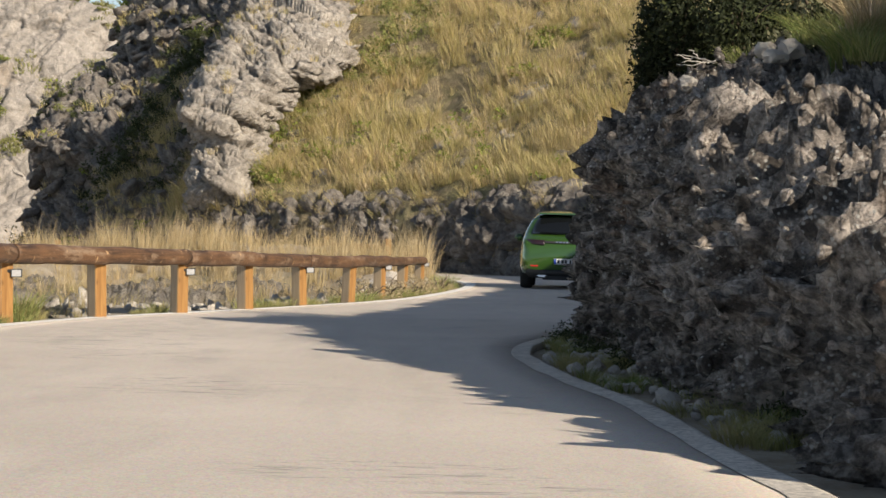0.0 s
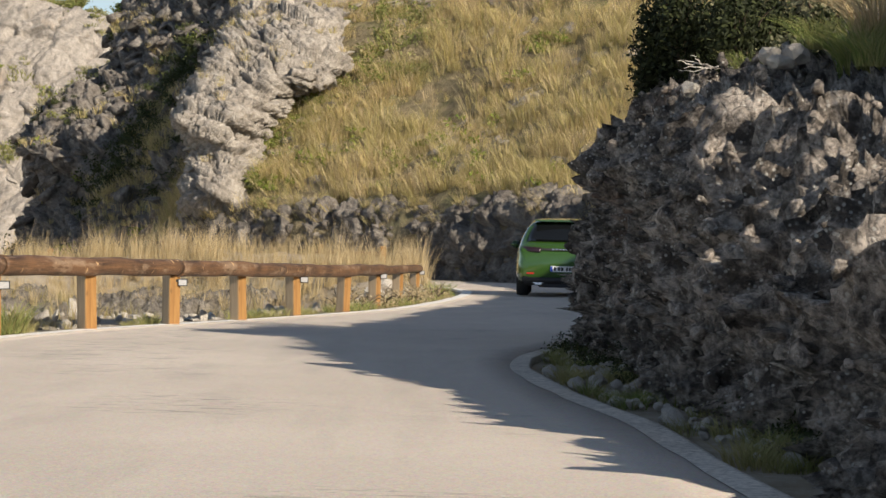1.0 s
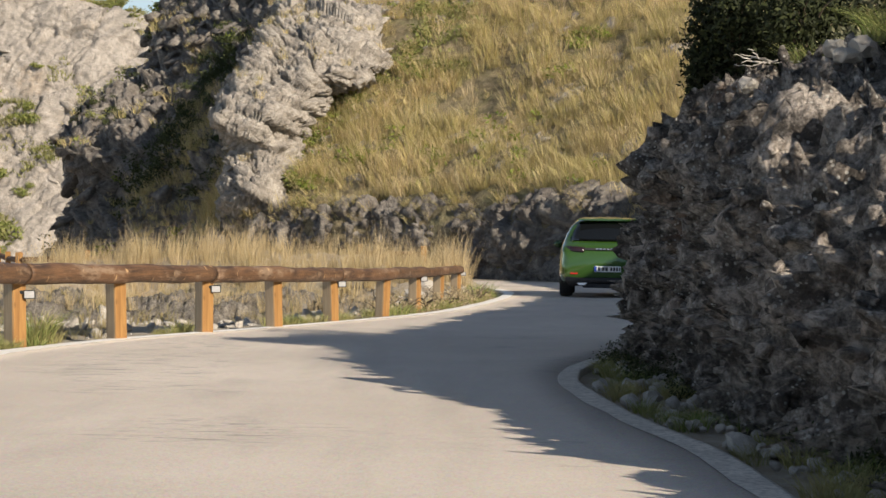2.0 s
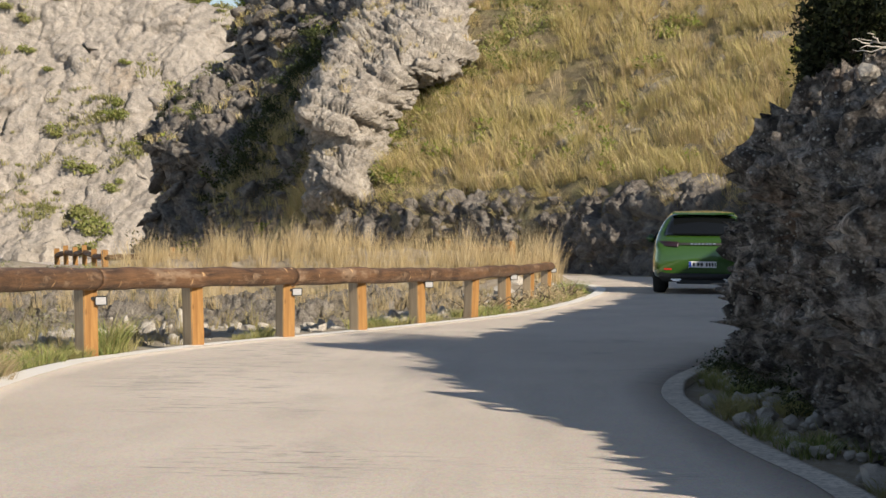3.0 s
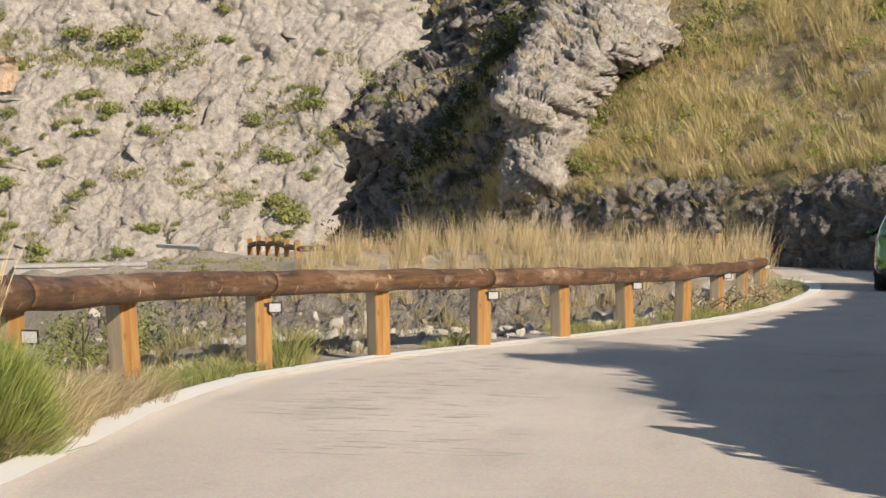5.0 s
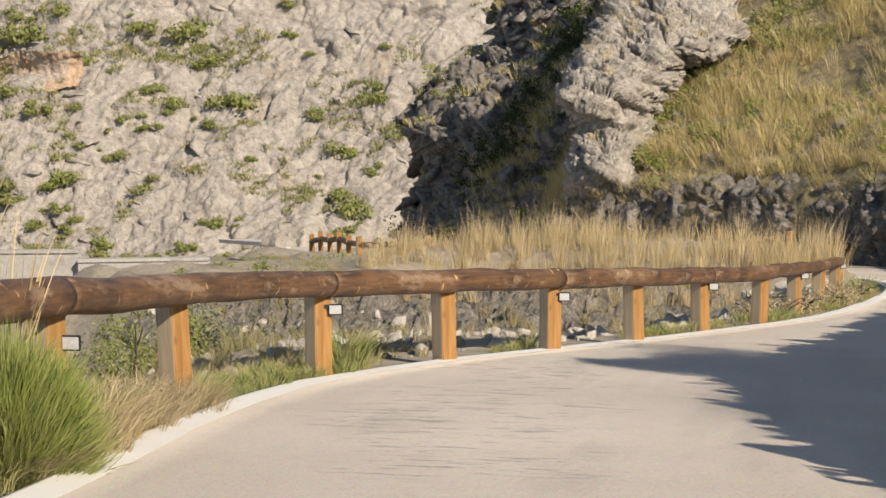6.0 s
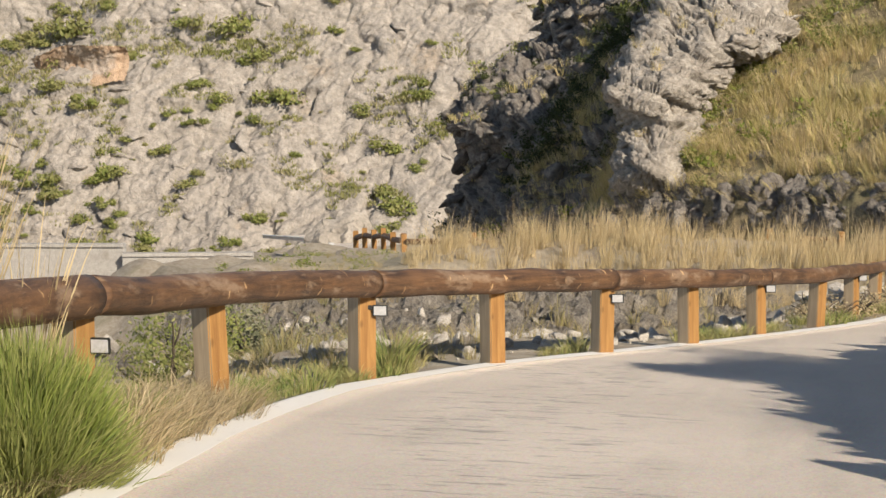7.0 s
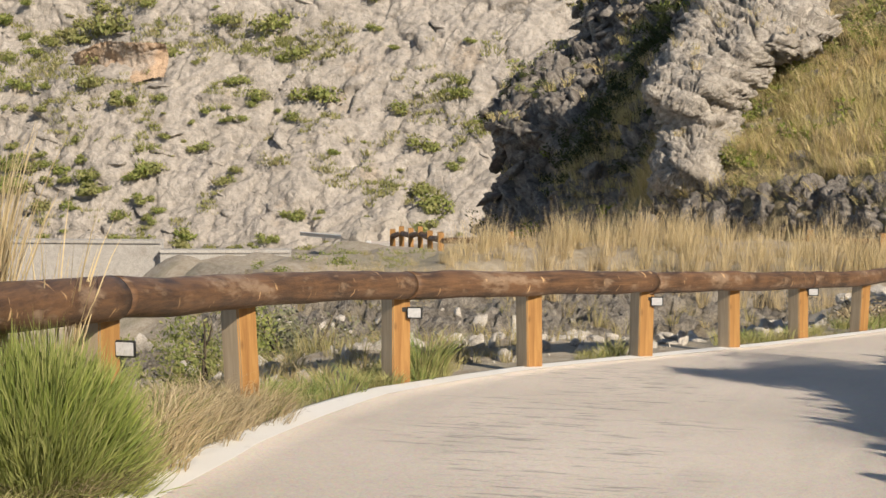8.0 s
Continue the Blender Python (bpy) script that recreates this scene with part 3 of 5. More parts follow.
def build_cliff():
    """The shaded flank of the hill, with an overhanging nose, running back to the valley."""
    low = [(-27.8, 116.3, -14.9), (-25.5, 100.6, -12.8), (-22.3, 95.1, -12.0), (-18.7, 89.6, -11.2), (-15.4, 84.0, -10.5), (-12.3, 78.4, -9.7), (-9.9, 74.7, -9.2)]
    mid = [(-26.5, 118.1, -11.0), (-24.4, 102.3, -9.4), (-21.5, 97.6, -8.9), (-18.2, 92.1, -8.4), (-15.2, 86.4, -7.8), (-12.3, 80.8, -7.2), (-10.1, 77.1, -6.9)]
    nose = [(-27.6, 116.3, -7.7), (-25.3, 100.5, -6.5), (-22.4, 97.9, -6.3), (-19.2, 94.3, -6.1), (-16.0, 89.7, -5.7), (-13.1, 85.0, -5.4), (-10.5, 80.3, -5.1)]
    ledge = [(-26.0, 119.9, -5.4), (-24.1, 104.0, -4.5), (-21.5, 101.3, -4.4), (-18.9, 97.6, -4.2), (-15.9, 93.0, -4.0), (-13.3, 88.3, -3.7), (-10.9, 83.5, -3.5)]
    high = [(-23.0, 125.8, -2.4), (-21.6, 109.8, -1.9), (-20.1, 107.0, -1.9), (-18.2, 103.1, -1.8), (-16.1, 98.3, -1.7), (-13.8, 92.6, -1.5), (-11.3, 86.8, -1.4)]
    top = [(-22.8, 129.3, 0.1), (-21.6, 113.1, 0.2), (-20.1, 110.3, 0.2), (-18.2, 106.5, 0.2), (-16.1, 101.7, 0.2), (-13.7, 95.9, 0.3), (-11.3, 90.1, 0.3)]
    back = [(-22.7, 138.1, 4.8), (-21.7, 121.9, 4.4), (-19.9, 118.0, 4.3), (-18.1, 114.2, 4.2), (-16.1, 110.3, 4.0), (-13.5, 104.6, 3.8), (-10.9, 98.8, 3.6)]
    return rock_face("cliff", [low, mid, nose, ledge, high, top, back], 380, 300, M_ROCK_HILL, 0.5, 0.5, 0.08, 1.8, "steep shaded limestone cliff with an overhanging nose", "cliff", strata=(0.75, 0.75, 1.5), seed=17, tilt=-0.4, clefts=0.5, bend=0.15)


def build_mountain():
    xs = (-235, -180, -130, -95, -70, -55, -46, -36, -22)
    low = [(x, 232 + 0.05 * abs(x + 90), -37) for x in xs]
    shelf = [(x, 238 + 0.05 * abs(x + 90), -31) for x in xs]
    mid = [(x, 252, z) for x, z in zip(xs, (-14, -15, -16, -17, -18, -18, -18, -22, -30))]
    mid2 = [(x, 262, z) for x, z in zip(xs, (6, 6, 4, 1, -2.5, -5.5, -8.5, -13, -24))]
    top = [(x * 1.09, 274, z) for x, z in zip(xs, (36, 36, 36, 27, 12.0, 1.2, -5.0, -10, -22))]
    back = [(x * 1.09, 330, z) for x, z in zip(xs, (64, 62, 48, 24, 0, -14, -22, -28, -42))]
    return rock_face("mountain", [low, shelf, mid, mid2, top, back], 640, 320, M_ROCK_FAR, 2.4, 0.6, 0.2, 5.0, "bare pale limestone mountain dotted with shrubs", "mountain", strata=(0.8, 0.7, 1.25), seed=23, tilt=0.45, lean=1.8, clefts=0.75, bend=0.2, us=np.r_[np.linspace(0, 0.3, 50, endpoint=False), np.linspace(0.3, 0.95, 480, endpoint=False), np.linspace(0.95, 1, 16)], vs=np.r_[np.linspace(0, 0.56, 230, endpoint=False), np.linspace(0.56, 1, 40)])


CRAG_V, CRAG_N = build_crag()
CLIFF_V, CLIFF_N = build_cliff()
MOUNT_V, MOUNT_N = build_mountain()


def build_bank():
    """The stony bank on the far side of the hollow behind the rail."""
    low = [(x, y, float(ground_z(x, y)) - 0.15) for x, y in ((-13, 24), (-9.5, 21), (-6.5, 20.8), (-4.6, 22), (-3.0, 25), (-2.0, 29))]
    mid = [(x, y, gz(y) - 1.1) for x, y in ((-13, 30), (-10, 28), (-7, 28), (-4.8, 29), (-3.2, 30.5), (-2.0, 33))]
    top = [(x, y, gz(y) - 0.4) for x, y in ((-14, 38), (-10, 37), (-7, 37), (-4.6, 37.5), (-3.0, 38), (-1.6, 38.5))]
    back = [(x, y + 3.5, gz(y + 3.5) - 0.5) for x, y, z in top]
    return rock_face("stony_bank", [low, mid, top, back], 260, 170, M_STONYBANK, 0.3, 0.16, 0.07, 0.6, "stony bank behind the guard rail, darkened for the hollow's shadows", "bank", seed=29)


BANK_V, BANK_N = build_bank()


# ---- broken blocks that stand out of the rock faces ----
def block_shape(seed, stretch):
    """Vertices and triangles of an angular broken block about 1 m in half-width."""
    bm = bmesh.new()
    bmesh.ops.create_icosphere(bm, subdivisions=2, radius=1.0)
    p = np.array([v.co[:] for v in bm.verts])
    f = np.array([[v.index for v in t.verts] for t in bm.faces])
    bm.free()
    rs_ = np.random.default_rng(seed)
    for _ in range(17):
        n = rs_.normal(0, 1, 3)
        n /= np.linalg.norm(n)
        over = np.maximum(p @ n - rs_.uniform(0.36, 0.66), 0)
        p = p - over[:, None] * n
    p = p + 0.035 * np.stack([fbm(p * 4 + 9 * i, 2, seed + i) for i in range(3)], 1)
    return p * np.array(stretch), f


def blocks_on(name, places, sizes, shapes, material, label, dip=None, spread=25.0, sink=None, seed=5, category="rocks"):
    """Many blocks in one mesh; dip: degrees by which their beds lean, or None for any way up."""
    rs_ = np.random.default_rng(seed)
    vs, fs, off = [], [], 0
    for p, s in zip(places, sizes):
        v, f = shapes[rs_.integers(0, len(shapes))]
        if dip is None:
            e = Euler(rs_.uniform(0, 6.28, 3))
        else:
            e = Euler((radians(rs_.normal(0, spread * 0.5)), radians(dip + rs_.normal(0, spread * 0.5)), radians(rs_.normal(0, spread))))
        m = np.array(e.to_matrix())
        vs.append((v * s) @ m.T + p)
        fs.append(f + off)
        off += len(v)
    ob = new(name, mesh_np(name, np.vstack(vs), np.vstack(fs), material, smooth=False))
    return tagged(ob, label, category, kind="stuff")


def sample(grid, nrm, n, mask, seed):
    rs_ = np.random.default_rng(seed)
    p = grid[:-1, :-1].reshape(-1, 3)
    area = np.linalg.norm(np.cross(grid[1:, :-1] - grid[:-1, :-1], grid[:-1, 1:] - grid[:-1, :-1]), axis=2).ravel()
    w = area * mask(p, nrm[:-1, :-1].reshape(-1, 3))
    i = rs_.choice(len(p), n, p=w / w.sum())
    return p[i], rs_


KNOBS = [block_shape(s, (1.0, 0.85, 0.75)) for s in range(1, 9)]
SLABS = [block_shape(s, (1.5, 1.0, 0.42)) for s in range(11, 17)]


def face_mask(p, n):
    """The part of the roadside rock that stands over the road."""
    h = p[:, 2] - gz(p[:, 1])
    foot_ = np.interp(p[:, 1], [4.6, 6.2, 7.75, 9.5, 11.4, 12.8, 14.6, 18.5], [1.98, 1.78, 1.64, 1.57, 1.48, 1.40, 1.62, 2.9])
    return (p[:, 1] > 3.4) * (p[:, 1] < 17) * (h > -0.05) * (h < 2.4) * (p[:, 0] < foot_ + 0.75)


pts, g_ = sample(ROCK_V, ROCK_N, 2300, face_mask, 31)
blocks_on("rock_knobs", pts + np.array((0.02, 0.0, 0.0)), 0.022 + 0.10 * g_.uniform(0, 1, len(pts)) ** 2.0, KNOBS, M_ROCK, "knobbly grey limestone lumps standing out of the rock wall")
pts, g_ = sample(ROCK_V, ROCK_N, 55, lambda p, n: face_mask(p, n) * (p[:, 2] - gz(p[:, 1]) > 0.4), 32)
blocks_on("rock_knobs", pts + np.array((0.05, 0.0, 0.0)), g_.uniform(0.10, 0.24, len(pts)), KNOBS, M_ROCK, "larger grey limestone blocks in the rock wall", seed=6)


def foot_mask(p, n):
    foot_ = np.interp(p[:, 0], [-16, -13, -10, -7, -4, -1, 1.2, 3.2, 6.5, 12], [77, 73, 70, 67, 64.4, 61.4, 58.3, 55, 50, 42])
    return (p[:, 1] < foot_ + 2.3) * (p[:, 0] > -15) * (p[:, 0] < 10)


pts, g_ = sample(HILL_V, HILL_N, 230, foot_mask, 33)
blocks_on("wall_rocks", pts + np.array((0.05, 0.1, -0.1)), 0.2 + 0.5 * g_.uniform(0, 1, len(pts)) ** 2.2, KNOBS, M_ROCK_HILL, "broken rocks at the foot of the hill, darkened as in shade", dip=-15)
pts, g_ = sample(HILL_V, HILL_N, 320, lambda p, n: (p[:, 0] > -9) * (p[:, 0] < 3) * (p[:, 2] > -4.0) * (p[:, 2] < 4) * smooth_step(0.05, 0.35, fbm(p * np.array((0.25, 0.25, 0.5)), 3, 63)), 38)
blocks_on("outcrop_rocks", pts, 0.15 + 0.6 * g_.uniform(0, 1, len(pts)) ** 2.0, SLABS, M_ROCK_CRAG, "pale rock ledges cropping out of the hill grass", dip=-25, spread=20)
pts, g_ = sample(HILL_V, HILL_N, 150, lambda p, n: (p[:, 0] > -11) * (p[:, 0] < -2) * (p[:, 2] > 0.3) * (p[:, 2] < 5) * smooth_step(0.0, 0.3, fbm(p * np.array((0.4, 0.4, 0.8)), 3, 67)), 39)
blocks_on("outcrop_rocks", pts, 0.15 + 0.6 * g_.uniform(0, 1, len(pts)) ** 2.0, SLABS, M_ROCK_CRAG, "pale limestone ledges near the top of the slope", dip=-28, spread=14)
pts, g_ = sample(CRAG_V, CRAG_N, 150, lambda p, n: (p[:, 2] < 2.0) + 0.0, 34)
blocks_on("crag_slabs", pts + np.array((0.1, 0.28, -0.1)), 0.18 + 0.5 * g_.uniform(0, 1, len(pts)) ** 1.8, SLABS, M_ROCK_CRAG, "pale slanting limestone slabs of the crag", dip=-32, spread=8)
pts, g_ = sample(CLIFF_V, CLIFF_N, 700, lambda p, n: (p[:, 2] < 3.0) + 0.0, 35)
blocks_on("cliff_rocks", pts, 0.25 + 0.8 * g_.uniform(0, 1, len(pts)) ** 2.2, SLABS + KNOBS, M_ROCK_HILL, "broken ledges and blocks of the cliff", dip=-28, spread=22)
pts, g_ = sample(MOUNT_V, MOUNT_N, 300, lambda p, n: (p[:, 2] < 14) * (p[:, 0] > -165) * (p[:, 0] < -38) * (p[:, 1] < 280), 36)
blocks_on("mountain_slabs", pts + np.array((0, 0.5, -0.2)), 0.6 + 2.2 * g_.uniform(0, 1, len(pts)) ** 2.2, SLABS, M_ROCK_FAR, "pale limestone slabs and ledges of the mountain", dip=24, spread=26)
pts, g_ = sample(BANK_V, BANK_N, 420, lambda p, n: (p[:, 1] < 34) + 0.0, 37)
blocks_on("bank_rubble", pts, 0.04 + 0.22 * g_.uniform(0, 1, len(pts)) ** 2.4, KNOBS + SLABS, M_STONE, "pale rubble of the stony bank")
c_low = [(-126, 253.6, -15), (-121, 252.6, -14.0), (-116, 252.1, -13), (-111, 253.1, -11.5)]
c_mid = [(-126, 255.6, -11), (-121, 254.6, -10.5), (-116, 254.1, -9.8), (-111, 255.1, -9)]
c_top = [(-126, 253.6, -8.5), (-121, 252.1, -7), (-116, 251.6, -6.5), (-111, 254.1, -6.8)]
rock_face("overhang", [c_low, c_mid, c_top], 60, 60, M_ORANGE, 0.4, 0.3, 0.1, 2.5, "orange stained hollow under a rock overhang", "rock hollow", strata=(1.6, 1, 0.4), seed=41)

# pale rubble on the ground behind the posts
g_ = np.random.default_rng(77)
ry_ = 13.0 + 14 * g_.uniform(0, 1, 1000) ** 1.2
rx_ = left_x(ry_) - 0.7 - 4.2 * g_.uniform(0, 1, 1000)
blocks_on("rubble", np.stack([rx_, ry_, ground_z(rx_, ry_) + 0.01], 1), 0.025 + 0.15 * g_.uniform(0, 1, 1000) ** 2.4, KNOBS + SLABS, M_STONE, "pale limestone rubble on the slope behind the posts")

# ---- the timber guard rail ----
POSTS = [(-3.55, 5.6), (-4.3, 7.9), (-4.42, 10.0), (-4.47, 11.95), (-4.22, 14.1), (-3.66, 15.75), (-3.06, 17.3), (-2.50, 18.85), (-2.02, 20.7), (-1.52, 22.75), (-1.2, 25.5), (-0.95, 28.5), (-0.74, 32.2)]


def build_rail():
    rail = new("guard_rail")
    tagged(rail, "timber guard rail of brown logs on square pine posts", "guard rail")
    rail.location = (POSTS[3][0], POSTS[3][1], gz(POSTS[3][1]))
    inv = Matrix.Translation(rail.location).inverted()
    rnd = random.Random(4)
    pm = None
    tops = []
    for i, (x, y) in enumerate(POSTS):
        a, b = POSTS[max(i - 1, 0)], POSTS[min(i + 1, len(POSTS) - 1)]
        t = Vector((b[0] - a[0], b[1] - a[1])).normalized()
        if pm is None:
            bm = box_bm(0.145, 0.145, 1.0, (0, 0, 0.22), 0.008)
            pm = bpy.data.meshes.new("post")
            bm.to_mesh(pm)
            bm.free()
            pm.materials.append(M_POST)
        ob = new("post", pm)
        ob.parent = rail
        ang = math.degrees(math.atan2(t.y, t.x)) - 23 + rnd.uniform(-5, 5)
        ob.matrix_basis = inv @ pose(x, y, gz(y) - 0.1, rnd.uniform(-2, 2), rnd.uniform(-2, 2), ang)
        tops.append((x, y, gz(y) + float(np.interp(y, [9, 12, 17.3, 20.7, 25, 32], [0.80, 0.78, 0.727, 0.685, 0.66, 0.65])) - 0.095))
        tops[-1] = (x + t.y * 0.09, y - t.x * 0.09, tops[-1][2])
        if i % 2 == 0 and i > 1:
            # a small framed reflector on the road side, at the far side of the post
            side = Vector((t.y, -t.x))
            q = Vector((x, y)) + t * 0.02 + side * 0.14
            plate = part("reflector", box_bm(0.105, 0.012, 0.08, (0, 0, 0), 0.004), M_FRAME, rail, "white reflector plate in a dark metal frame")
            plate.matrix_basis = inv @ pose(q.x, q.y, gz(y) + 0.47, 0, 0, rnd.uniform(-6, 6) + 6)
            face = part("reflector_face", box_bm(0.085, 0.006, 0.062, (0, -0.008, 0), 0.002), M_REFLECT, plate)
            arm = part("bracket", box_bm(0.05, 0.02, 0.03, (-0.08, 0.01, 0.02), 0.003), M_FRAME, plate)
    # logs, each spanning two bays, their ends meeting over a post
    path = np.array(tops)
    cuts = [0, 2, 4, 6, 8, 10, 12]
    for a, b in zip(cuts[:-1], cuts[1:]):
        pts = spline(path[a:b + 1], 46)
        r0, r1 = rnd.uniform(0.102, 0.112) - 0.0028 * a, rnd.uniform(0.102, 0.112) - 0.0028 * b
        s = np.linspace(0, 1, len(pts))
        ang = np.arange(16)
        base = r0 + (r1 - r0) * s
        rr = base[:, None] * (1 + 0.05 * vnoise(np.c_[np.repeat(s * 14, 16), np.tile(np.cos(ang * math.pi / 8) * 1.2, 46), np.tile(np.sin(ang * math.pi / 8) * 1.2, 46)] + a * 7, 8).reshape(46, 16))
        pts[:, 2] += 0.012 * vnoise(np.c_[s * 5, s * 0, s * 0] + a, 3)
        pts[0] = pts[0] + (pts[1] - pts[0]) * 0.1
        centre = pts.mean(0)
        tdir = Vector(pts[-1] - pts[0]).normalized()
        m = Matrix.Translation(centre) @ tdir.to_track_quat("Z", "Y").to_matrix().to_4x4()
        im = np.array(m.inverted())
        loc = pts @ im[:3, :3].T + im[:3, 3]
        ob = new("log", tube_mesh("log", loc, rr, M_LOG, 16))
        ob.parent = rail
        ob.matrix_basis = inv @ m
    return rail


M_FRAME = plain_material("dark_metal", (0.05, 0.05, 0.05), 0.5, 0.6)
M_REFLECT = plain_material("white_reflector", (0.42, 0.42, 0.42), 0.35, grain=0.15, scale=60)
build_rail()

# ---- plants: blades and leaves, gathered into clumps ----
RNG = np.random.default_rng(12)


def blades(n, height, radius, width, arch=0.6, seg=3, upright=0.0, rng=RNG, vary=0.35):
    """A tuft of n curved tapering blades standing at the origin: vertices and triangles."""
    a = rng.uniform(0, 2 * math.pi, n)
    r = radius * np.sqrt(rng.uniform(0, 1, n))
    base = np.stack([r * np.cos(a), r * np.sin(a), np.zeros(n)], 1)
    out = a + rng.normal(0, 0.5, n)
    h = height * (1 - vary * rng.uniform(0, 1, n) ** 0.7)
    reach = h * arch * rng.uniform(0.25, 1.0, n) * (1 - upright)
    face = rng.uniform(0, math.pi, n)
    wv = np.stack([np.cos(face), np.sin(face), np.zeros(n)], 1) * (width / 2)
    verts = []
    for s in range(seg):
        t = s / seg
        c = base + np.stack([np.cos(out) * reach * t ** 1.8, np.sin(out) * reach * t ** 1.8, h * (t - 0.28 * arch * t ** 3)], 1)
        k = (1 - 0.75 * t)
        verts += [c - wv * k, c + wv * k]
    c = base + np.stack([np.cos(out) * reach, np.sin(out) * reach, h * (1 - 0.28 * arch)], 1)
    verts.append(c)
    m = 2 * seg + 1
    v = np.stack(verts, 1).reshape(-1, 3)
    f = []
    for s in range(seg - 1):
        f += [(2 * s, 2 * s + 1, 2 * s + 3), (2 * s, 2 * s + 3, 2 * s + 2)]
    f.append((2 * seg - 2, 2 * seg - 1, 2 * seg))
    f = (np.array(f)[None] + (np.arange(n) * m)[:, None, None]).reshape(-1, 3)
    return v, f


def leaves(n, size, leaf, lumps=5, flat=0.75, rng=RNG, hollow=0.55):
    """A shrub crown: n small leaves in uneven lumps, size = (x, y, z) half-widths; stands on z = 0."""
    c = rng.normal(0, 0.42, (lumps, 3))
    c[:, 2] = np.abs(c[:, 2]) * 0.8 + 0.1
    rad = rng.uniform(0.35, 0.7, lumps)
    which = rng.integers(0, lumps, n)
    d = rng.normal(0, 1, (n, 3))
    d /= np.linalg.norm(d, axis=1, keepdims=True)
    rr = rad[which] * (hollow + (1 - hollow) * rng.uniform(0, 1, n) ** 0.5) * rng.choice([1.0, 1.0, 1.0, 1.25], n)
    p = c[which] + d * rr[:, None]
    p[:, 2] = np.where(p[:, 2] < 0, 0.4 * p[:, 2], p[:, 2])
    p = p * np.array(size)
    u = rng.normal(0, 1, (n, 3))
    u /= np.linalg.norm(u, axis=1, keepdims=True)
    w = np.cross(u, d + 0.3 * rng.normal(0, 1, (n, 3)))
    w /= np.maximum(np.linalg.norm(w, axis=1, keepdims=True), 1e-6)
    s = leaf * rng.uniform(0.6, 1.3, n)[:, None]
    v = np.stack([p - u * s, p + w * s * 0.42, p + u * s, p - w * s * 0.42], 1).reshape(-1, 3)
    i = np.arange(n)[:, None] * 4
    return v, np.vstack([i + np.array((0, 1, 2)), i + np.array((0, 2, 3))])


def gather(name, templates, places, scales, material, label, category, lean=None, rng=RNG, kind="stuff"):
    """One mesh of many copies of a few templates, turned at random and set at their places."""
    vs, fs, off = [], [], 0
    for i, (p, s) in enumerate(zip(places, scales)):
        v, f = templates[rng.integers(0, len(templates))]
        a = rng.uniform(0, 2 * math.pi)
        c, sn = math.cos(a), math.sin(a)
        q = np.stack([v[:, 0] * c - v[:, 1] * sn, v[:, 0] * sn + v[:, 1] * c, v[:, 2]], 1) * s
        if lean is not None:
            q[:, :2] += q[:, 2:3] * lean[i]
        vs.append(q + p)
        fs.append(f + off)
        off += len(v)
    ob = new(name, mesh_np(name, np.vstack(vs), np.vstack(fs), material, smooth=False))
    return tagged(ob, label, category, kind=kind)


def pick(grid, nrm, n, mask, rng=RNG):
    """n random places on a lofted face, by area, where mask(points, normals) lets them be."""
    p = grid[:-1, :-1].reshape(-1, 3)
    area = np.linalg.norm(np.cross(grid[1:, :-1] - grid[:-1, :-1], grid[:-1, 1:] - grid[:-1, :-1]), axis=2).ravel()
    nn = nrm[:-1, :-1].reshape(-1, 3)
    w = area * mask(p, nn)
    i = rng.choice(len(p), n, p=w / w.sum())
    return p[i] + rng.normal(0, 0.02, (n, 3)), nn[i]


# grass on the hillside
TUFT = [blades(36, 0.80, 0.22, 0.012, 0.85, seg=2, vary=0.5) for _ in range(8)]
TUFT_GREEN = [blades(26, 0.55, 0.18, 0.02, 0.85, seg=2) for _ in range(4)]


def hill_mask(p, n):
    foot = np.interp(p[:, 0], [-16, -13, -10, -7, -4, -1, 1.2, 3.2, 6.5, 12], [77, 73, 70, 67, 64.4, 61.4, 58.3, 55, 50, 42])
    up = (p[:, 1] > foot + 2.3) & (p[:, 0] > -13) & (p[:, 0] < 18) & (p[:, 1] < foot + 26) & (p[:, 2] < 4.5)
    bare = smooth_step(-0.6, 0.0, fbm(p * 0.45, 3, 61))
    return up * (0.12 + bare) * (n[:, 2] > 0.05)


P_HILL, N_HILL = pick(HILL_V, HILL_N, 7400, hill_mask)
gather("grass", TUFT, P_HILL - np.array((0, 0, 0.06)), 0.6 + 1.35 * RNG.uniform(0, 1, len(P_HILL)) ** 2.0, M_HILLGRASS, "tufts of dry yellow and olive grass on the slope", "grass", lean=np.tile([(-0.12, -0.15)], (len(P_HILL), 1)) + RNG.normal(0, 0.08, (len(P_HILL), 2)))

# taller pale straw among the tufts
P_HS, _ = pick(HILL_V, HILL_N, 1300, lambda p, n: hill_mask(p, n) * (0.1 + smooth_step(-0.2, 0.3, fbm(p * 0.3, 2, 83))))
PALE = [blades(20, 1.05, 0.2, 0.015, 0.55, seg=2, vary=0.5) for _ in range(4)]
gather("grass", PALE, P_HS - np.array((0, 0, 0.05)), RNG.uniform(0.6, 1.25, len(P_HS)), M_STRAW, "pale dry straw standing among the hill grass", "grass", lean=RNG.normal(0, 0.1, (len(P_HS), 2)))

